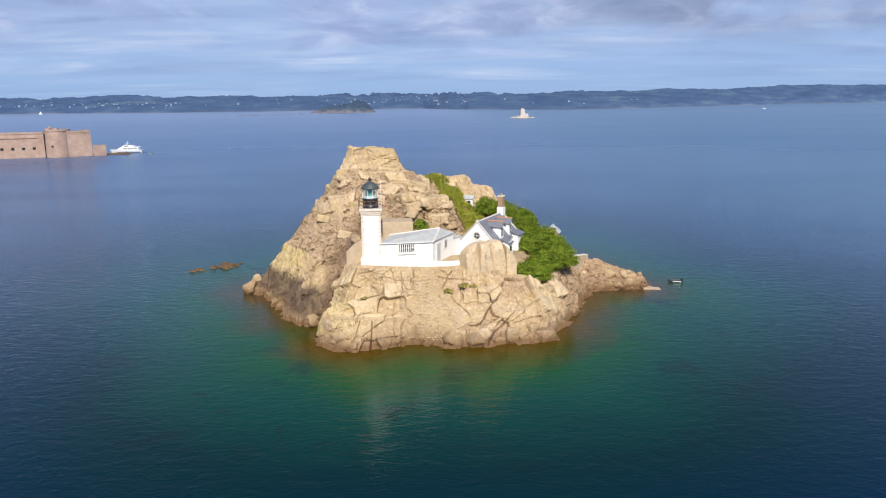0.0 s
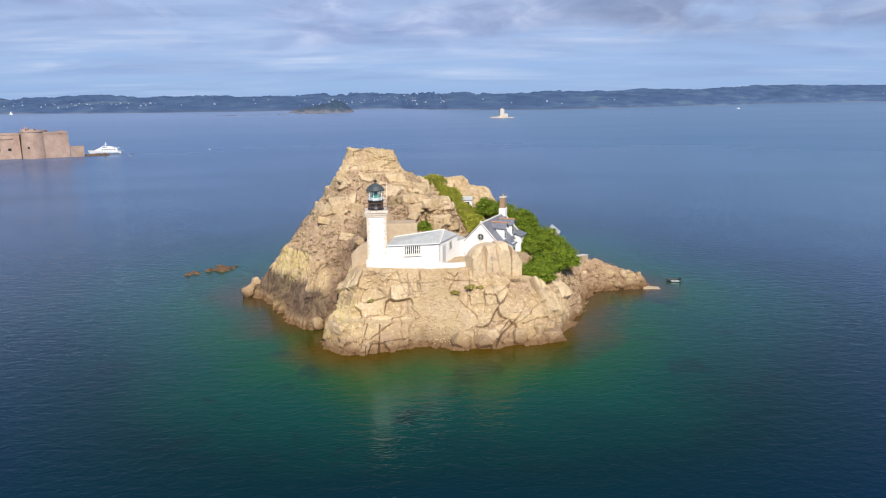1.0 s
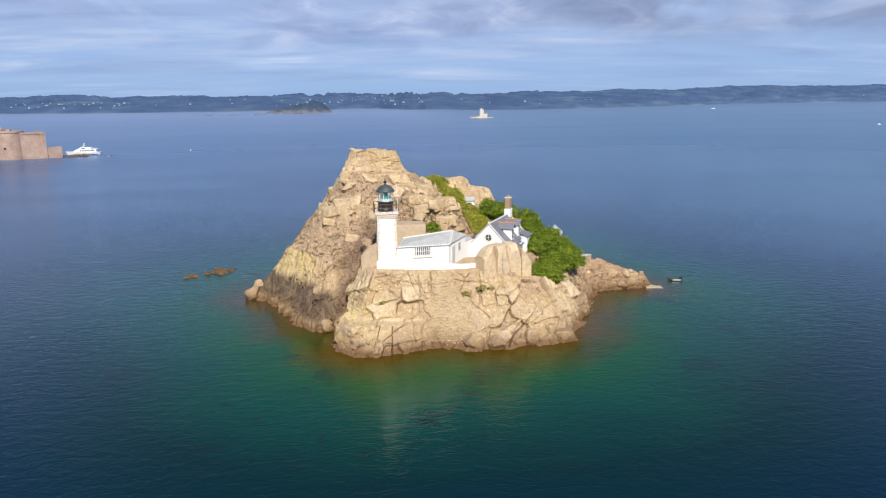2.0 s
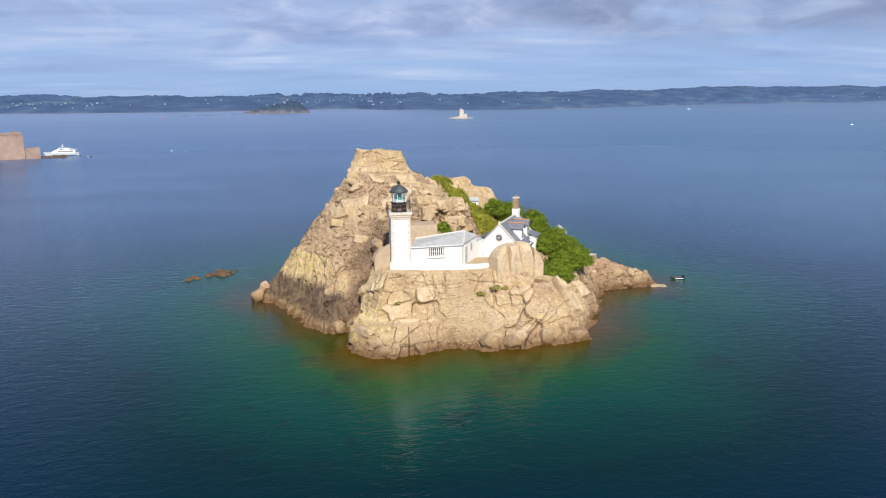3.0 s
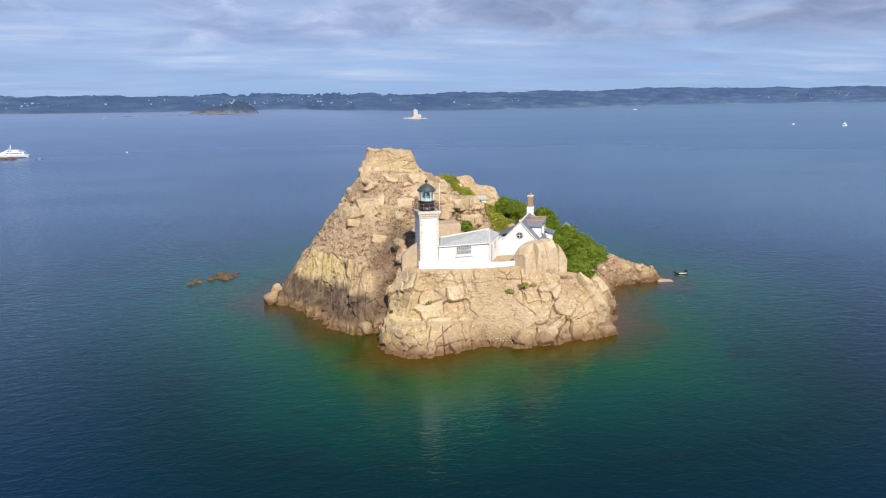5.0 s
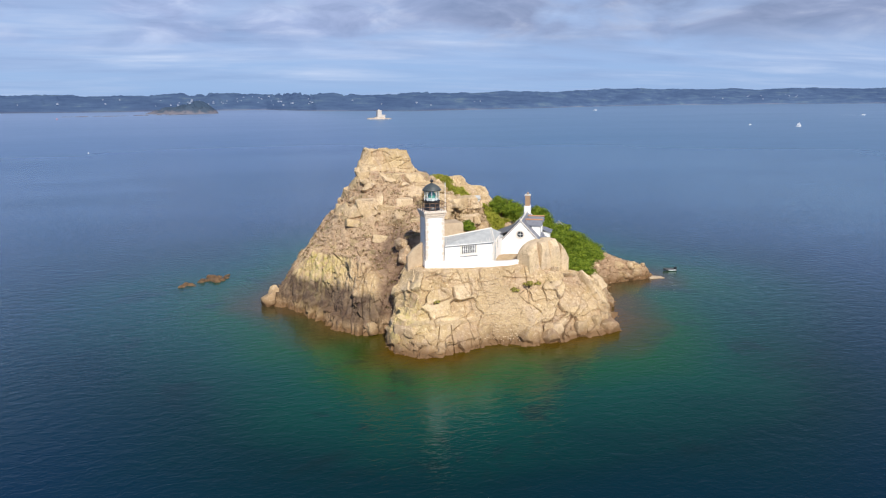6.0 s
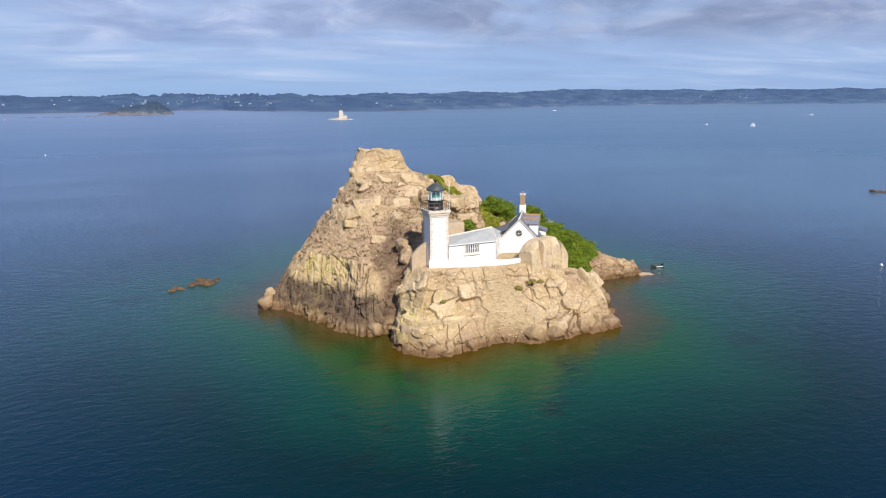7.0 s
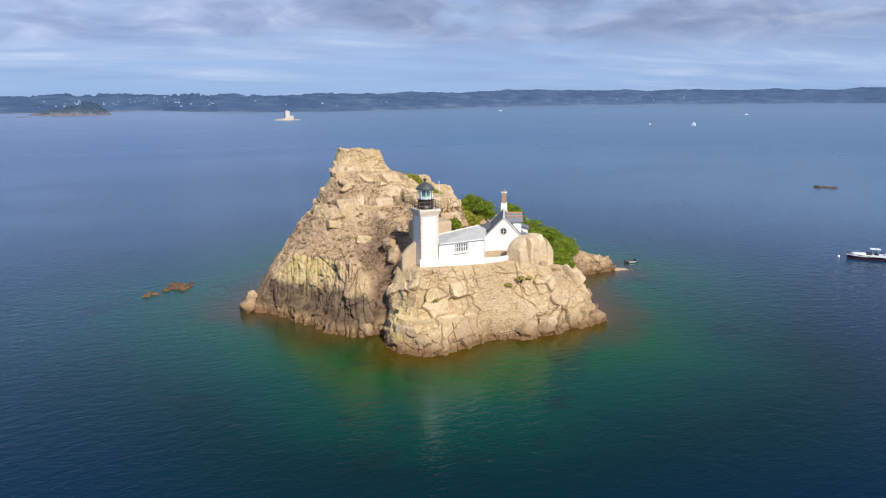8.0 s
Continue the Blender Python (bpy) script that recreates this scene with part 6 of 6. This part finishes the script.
def motor_boat():
    top = thing("motor_boat", pose(85.1, 94.8, 0.0, 0, 0, 133) @ Matrix.Scale(0.77, 4), "white motor cruiser with a dark hull moored at a buoy", "motor boat")
    part("hull", hull_mesh(9.8, 2.9, 0.5, 0.85, 0.55), NAVY, top, "dark navy hull")
    part("boot_line", hull_mesh(9.6, 2.72, 0.4, 0.16, 0.0), RED, top, "red waterline stripe")
    part("deck", prism([(-4.7, -1.33), (0.6, -1.40), (3.0, -0.95), (4.75, -0.05), (4.75, 0.05), (3.0, 0.95), (0.6, 1.40), (-4.7, 1.33)], 0.72, 1.22), HULL, top)
    part("foredeck", prism([(0.2, -1.0), (2.4, -0.7), (3.9, -0.1), (3.9, 0.1), (2.4, 0.7), (0.2, 1.0)], 1.12, 1.52, None, [(0.2, -0.85), (2.0, -0.5), (3.2, -0.05), (3.2, 0.05), (2.0, 0.5), (0.2, 0.85)]), HULL, top)
    part("windscreen", prism([(-0.7, -1.1), (0.6, -0.95), (0.9, 0), (0.6, 0.95), (-0.7, 1.1)], 1.12, 1.95, None, [(-0.9, -0.95), (0.0, -0.8), (0.2, 0), (0.0, 0.8), (-0.9, 0.95)]), PANE, top, "tinted windscreen")
    for x, y in ((-0.9, -1.0), (-0.9, 1.0), (-2.3, -1.0), (-2.3, 1.0)):
        part("top_post", rod((x, y, 1.1), (x + 0.1, y * 0.9, 2.62), 0.05), STEEL, top)
    part("hard_top", box(-1.5, 0, 2.68, 2.3, 2.1, 0.10, 0.04), HULL, top, "white hard top")
    part("seat", box(-1.9, 0.0, 1.35, 0.8, 1.4, 0.55, 0.06), DARK, top)
    part("stern_seat", box(-4.0, 0.0, 1.3, 0.6, 2.0, 0.45, 0.06), HULL, top)
    for y in (-0.35, 0.35):
        part("outboard", box(-5.0, y, 0.85, 0.45, 0.36, 0.75, 0.08), BLACK, top)
    for s in (-1, 1):
        part("bow_rail", rod((1.5, s * 1.15, 1.75), (4.5, s * 0.12, 1.95), 0.03), STEEL, top)


motor_boat()


def buoy(at, r, material_, label):
    top = thing("mooring_buoy", pose(*at), label, "buoy", "buoys")
    part("float", turned([(0.05, -r * 0.9), (r * 0.7, -r * 0.6), (r, 0), (r * 0.75, r * 0.65), (r * 0.2, r)], 16), material_, top, "", True)
    part("ring", rod((0, 0, r * 0.95), (0, 0, r * 1.4), r * 0.12), STEEL, top)


buoy((81.3, 98.0, 0.15), 0.30, HULL, "white round mooring buoy")
buoy((-137.6, 453.4, 0.2), 0.45, HULL, "white round mooring buoy")
buoy((-388.0, 1309.5, 0.6), 1.5, REDBUOY, "faded pink channel buoy")


def sail_boat(at, turn, length, height, label):
    top = thing("sail_boat", pose(*at, 0, 0, turn), label, "sailing boat", "far boats")
    part("hull", hull_mesh(length, length * 0.3, 0.4, 1.0, 0.4, 9), HULL, top)
    part("mast", rod((0.1 * length, 0, 0.8), (0.1 * length, 0, height), 0.12), HULL, top)
    part("sail", slab([(0.1 * length - 0.1, 0.05, height), (0.1 * length - 0.1, 0.05, 1.8), (-0.42 * length, 0.6, 1.8)], 0.05), HULL, top, "white mainsail")
    part("jib", slab([(0.1 * length + 0.1, 0.05, height * 0.85), (0.1 * length + 0.2, 0.4, 1.6), (0.48 * length, 0.05, 1.4)], 0.05), HULL, top)


sail_boat((-1106.0, 1939.0, 0), 20, 8.0, 8.5, "white sailing boat under sail off the coast")
sail_boat((523.0, 634.0, 0), -40, 5.0, 4.5, "small white sailing boat on open water")


def launch(at, turn, length, label, wake=0.0):
    top = thing("launch", pose(*at, 0, 0, turn), label, "motor boat", "far boats")
    part("hull", hull_mesh(length, length * 0.32, 0.3, length * 0.12, 0.4, 9), HULL, top)
    part("cabin", prism([(-length * 0.15, -length * 0.1), (length * 0.15, -length * 0.1), (length * 0.2, 0), (length * 0.15, length * 0.1), (-length * 0.15, length * 0.1)], length * 0.1, length * 0.26), HULL, top)
    if wake:
        part("wake", slab([(-length * 0.5, -0.8, 0.09), (-wake, -3.4, 0.09), (-wake, 3.4, 0.09), (-length * 0.5, 0.8, 0.09)], 0.05), FOAM, top, "white foam wake")


launch((503.5, 687.4, 0), 10, 4.5, "small white launch at rest")
launch((781.0, 1645.0, 0), -30, 9.0, "small white launch at rest")
launch((958.0, 985.0, 0), -37, 7.0, "white launch trailing a foam wake", 34.0)

# ---- islet with a beacon tower ----


def beacon_islet():
    rock("islet_rock", (137.0, 1104.0, -0.3), (15, 9, 3.4), 300, "low pale rock carrying the beacon", 0, "islet rocks", 18, 4, ISLET)
    rock("islet_rock", (125.0, 1105.0, -0.3), (9, 7, 2.4), 301, "low pale rock beside the beacon", 20, "islet rocks", 18, 4, ISLET)
    rock("islet_rock", (150.0, 1103.0, -0.5), (10, 7, 2.0), 302, "low pale rock beside the beacon", -15, "islet rocks", 18, 4, ISLET)
    top = thing("beacon_tower", pose(137.0, 1103.5, 2.0, 0, 0, 8), "white square beacon tower on an islet", "beacon")
    part("tower", prism([(-3.8, -3.6), (3.8, -3.6), (3.8, 3.6), (-3.8, 3.6)], 0, 12.0, None, [(-3.3, -3.2), (3.3, -3.2), (3.3, 3.2), (-3.3, 3.2)]), BEACON, top)
    part("lantern", drum(0, 0, 12.0, 13.4, 1.4, 1.2, 12), BEACON, top)
    part("annex", box(6.8, 0.3, 2.2, 5.4, 5.0, 5.0), BEACON, top)
    part("annex_roof", box(6.8, 0.3, 4.85, 5.8, 5.4, 0.4), ZINC, top)


beacon_islet()


def low_island():
    n, rows = 180, 40
    grid = []
    for k in range(rows):
        t = k / (rows - 1)
        a = np.linspace(0, 2 * math.pi, n, endpoint=False)
        edge = 1 + 0.25 * (fractal(np.column_stack([np.cos(a), np.sin(a), np.zeros(n)]) * 1.5 + 9, 1.0, 3, 400) - 0.5)
        x, y = np.cos(a) * (1 - t) * 84 * edge, np.sin(a) * (1 - t) * 60 * edge
        z = 21 * (1 - (1 - t) ** 3.0) * (0.45 + 0.9 * fractal(np.column_stack([x, y, np.zeros(n)]), 0.045, 4, 410)) - 1.0
        z = z * np.clip(1.0 + x / 130.0, 0.45, 1.2) + min(1, 3 * t) * (7 * (fractal(np.column_stack([x, y, np.zeros(n)]), 0.16, 3, 415) - 0.5) + 6 * np.clip((x - 5) / 15, 0, 1) * np.clip((fractal(np.column_stack([x, y, np.zeros(n)]), 0.05, 2, 418) - 0.40) / 0.05, 0, 1))
        grid.append(np.column_stack([x - 236, y + 1745, z]))
    me = mesh_grid("low_island", np.concatenate(grid), rows, n, HEATH, True)
    tagged(new("low_island", me), "low heath-covered island with brown rocky edges", "island", kind="structure")
    r = random.Random(12)
    for i in range(11):
        rock("skerry", (-420 + i * 22 + r.uniform(-6, 6), 1500 + r.uniform(-25, 25) + i * 14, -0.4), (r.uniform(9, 17), r.uniform(5, 9), r.uniform(0.9, 1.9)), 420 + i, "flat dark skerry just above the water", 0, "skerries", 14, 2, HEATH)




def heath_build(n):
    co = place(n)
    z = n.add("ShaderNodeSeparateXYZ", {0: co}).outputs[2]
    wob = n.maths("ADD", n.maths("MULTIPLY", z, 0.04), n.maths("MULTIPLY", n.maths("SUBTRACT", n.noise(co, 0.06, 5, 0.65), 0.5), 1.3))
    # rock, heath and tree tones are blued to carry the distance haze
    col = n.ramp(wob, [(0.06, (0.165, 0.160, 0.182)), (0.18, (0.128, 0.130, 0.158)), (0.34, (0.062, 0.088, 0.126)), (0.75, (0.045, 0.072, 0.115))])
    return surface(n, col, 1.0, 0.0, n.noise(co, 0.3, 4), 0.6, 2.0, 0.0)


HEATH = material("haze-tinted heath and trees", heath_build)
low_island()


def far_houses():
    r = random.Random(31)
    # white walls given a dim blue-grey base that holds the distance haze
    walls = [simple("haze-dimmed white wall", (0.24, 0.31, 0.42), (0.34, 0.40, 0.51), 0.1, 0.9)]
    first = thing("far_house", Matrix(), "tiny white house among trees on the far shore", "house", "houses on the far shore")
    part("wall", box(0, 0, 2.0, 11, 7, 6.0), walls[0], first)
    bm = bmesh.new()
    for x in (-5.8, 5.8):
        for y, z in ((-4, 5.0), (4, 5.0), (0, 8.4)):
            bm.verts.new((x, y, z))
    bm.verts.ensure_lookup_table()
    v = bm.verts
    for f in ((0, 1, 2), (3, 4, 5), (0, 2, 5, 3), (1, 2, 5, 4), (0, 1, 4, 3)):
        bm.faces.new([v[i] for i in f])
    part("roof", bm, COASTROOF, first)
    spots = []
    for lo, hi, count in ((-1500, -800, 60), (-800, -330, 8), (-330, 90, 44), (90, 700, 7), (1900, 2700, 14)):
        for _ in range(count):
            spots.append(r.uniform(lo, hi))
    for i, x in enumerate(spots):
        k = r.choice((2, 3, 3, 4, 4, 5, 6))
        row = FAR[k]
        j = int(np.argmin(np.abs(row[:, 0] - x)))
        p = row[j]
        m = pose(p[0], p[1] - 3, p[2] + 1.0, 0, 0, r.uniform(-40, 40)) @ Matrix.Diagonal((*(3 * [r.choice((0.20, 0.26, 0.32, 0.38, 0.5))]), 1))
        if i == 0:
            first.matrix_world = m
        else:
            copy = copy_thing(first, m)
            copy.scale = m.to_scale()


COASTROOF = simple("far slate roof", (0.13, 0.16, 0.24), (0.20, 0.23, 0.31), 0.1, 0.9)
far_houses()

# ---- small things on the island ----


def yard_gate():
    z = ground_z(4.1, 97.0)
    top = thing("yard_gate", pose(4.1, 97.0, z, 0, 0, 35), "small white gate between two posts in the yard", "gate")
    for x in (-0.55, 0.55):
        part("post", box(x, 0, 0.55, 0.16, 0.16, 1.5, 0.02), FRAME, top)
    leaf = part("gate_frame", box(0, 0, 0.25, 0.94, 0.05, 0.07, 0, None, box(0, 0, 0.95, 0.94, 0.05, 0.07)), FRAME, top)
    for i in range(6):
        part("bar", box(-0.40 + 0.16 * i, 0.0, 0.60, 0.05, 0.035, 0.75), FRAME, leaf)


yard_gate()


def signal_pole():
    top = thing("aerial_pole", pose(-6.95, 89.0, 16.6), "thin white aerial pole on the lighthouse gallery", "aerial")
    part("pole", rod((0, 0, 0), (0, 0, 3.8), 0.035), FRAME, top)
    part("bracket", box(-0.1, 0.05, 0.4, 0.3, 0.1, 0.08), STEEL, top)


signal_pole()
wall_run("landing_wall", [(22.6, 105.3, 5.9), (25.6, 109.0, 5.3)], 0.8, 3.0, STONE, "grey stone wall end above the landing", PALE)


def slipway():
    top = thing("slipway", pose(36.4, 106.6, -0.15, 0, 0, -6), "pale stone slipway slab running into the water", "slipway")
    for i in range(5):
        part("slab", box(-1.6 + 0.95 * i, 0, 0.25 - 0.11 * i, 0.92, 1.6 - 0.1 * (i % 2), 0.3, 0.03), STONE, top)


slipway()
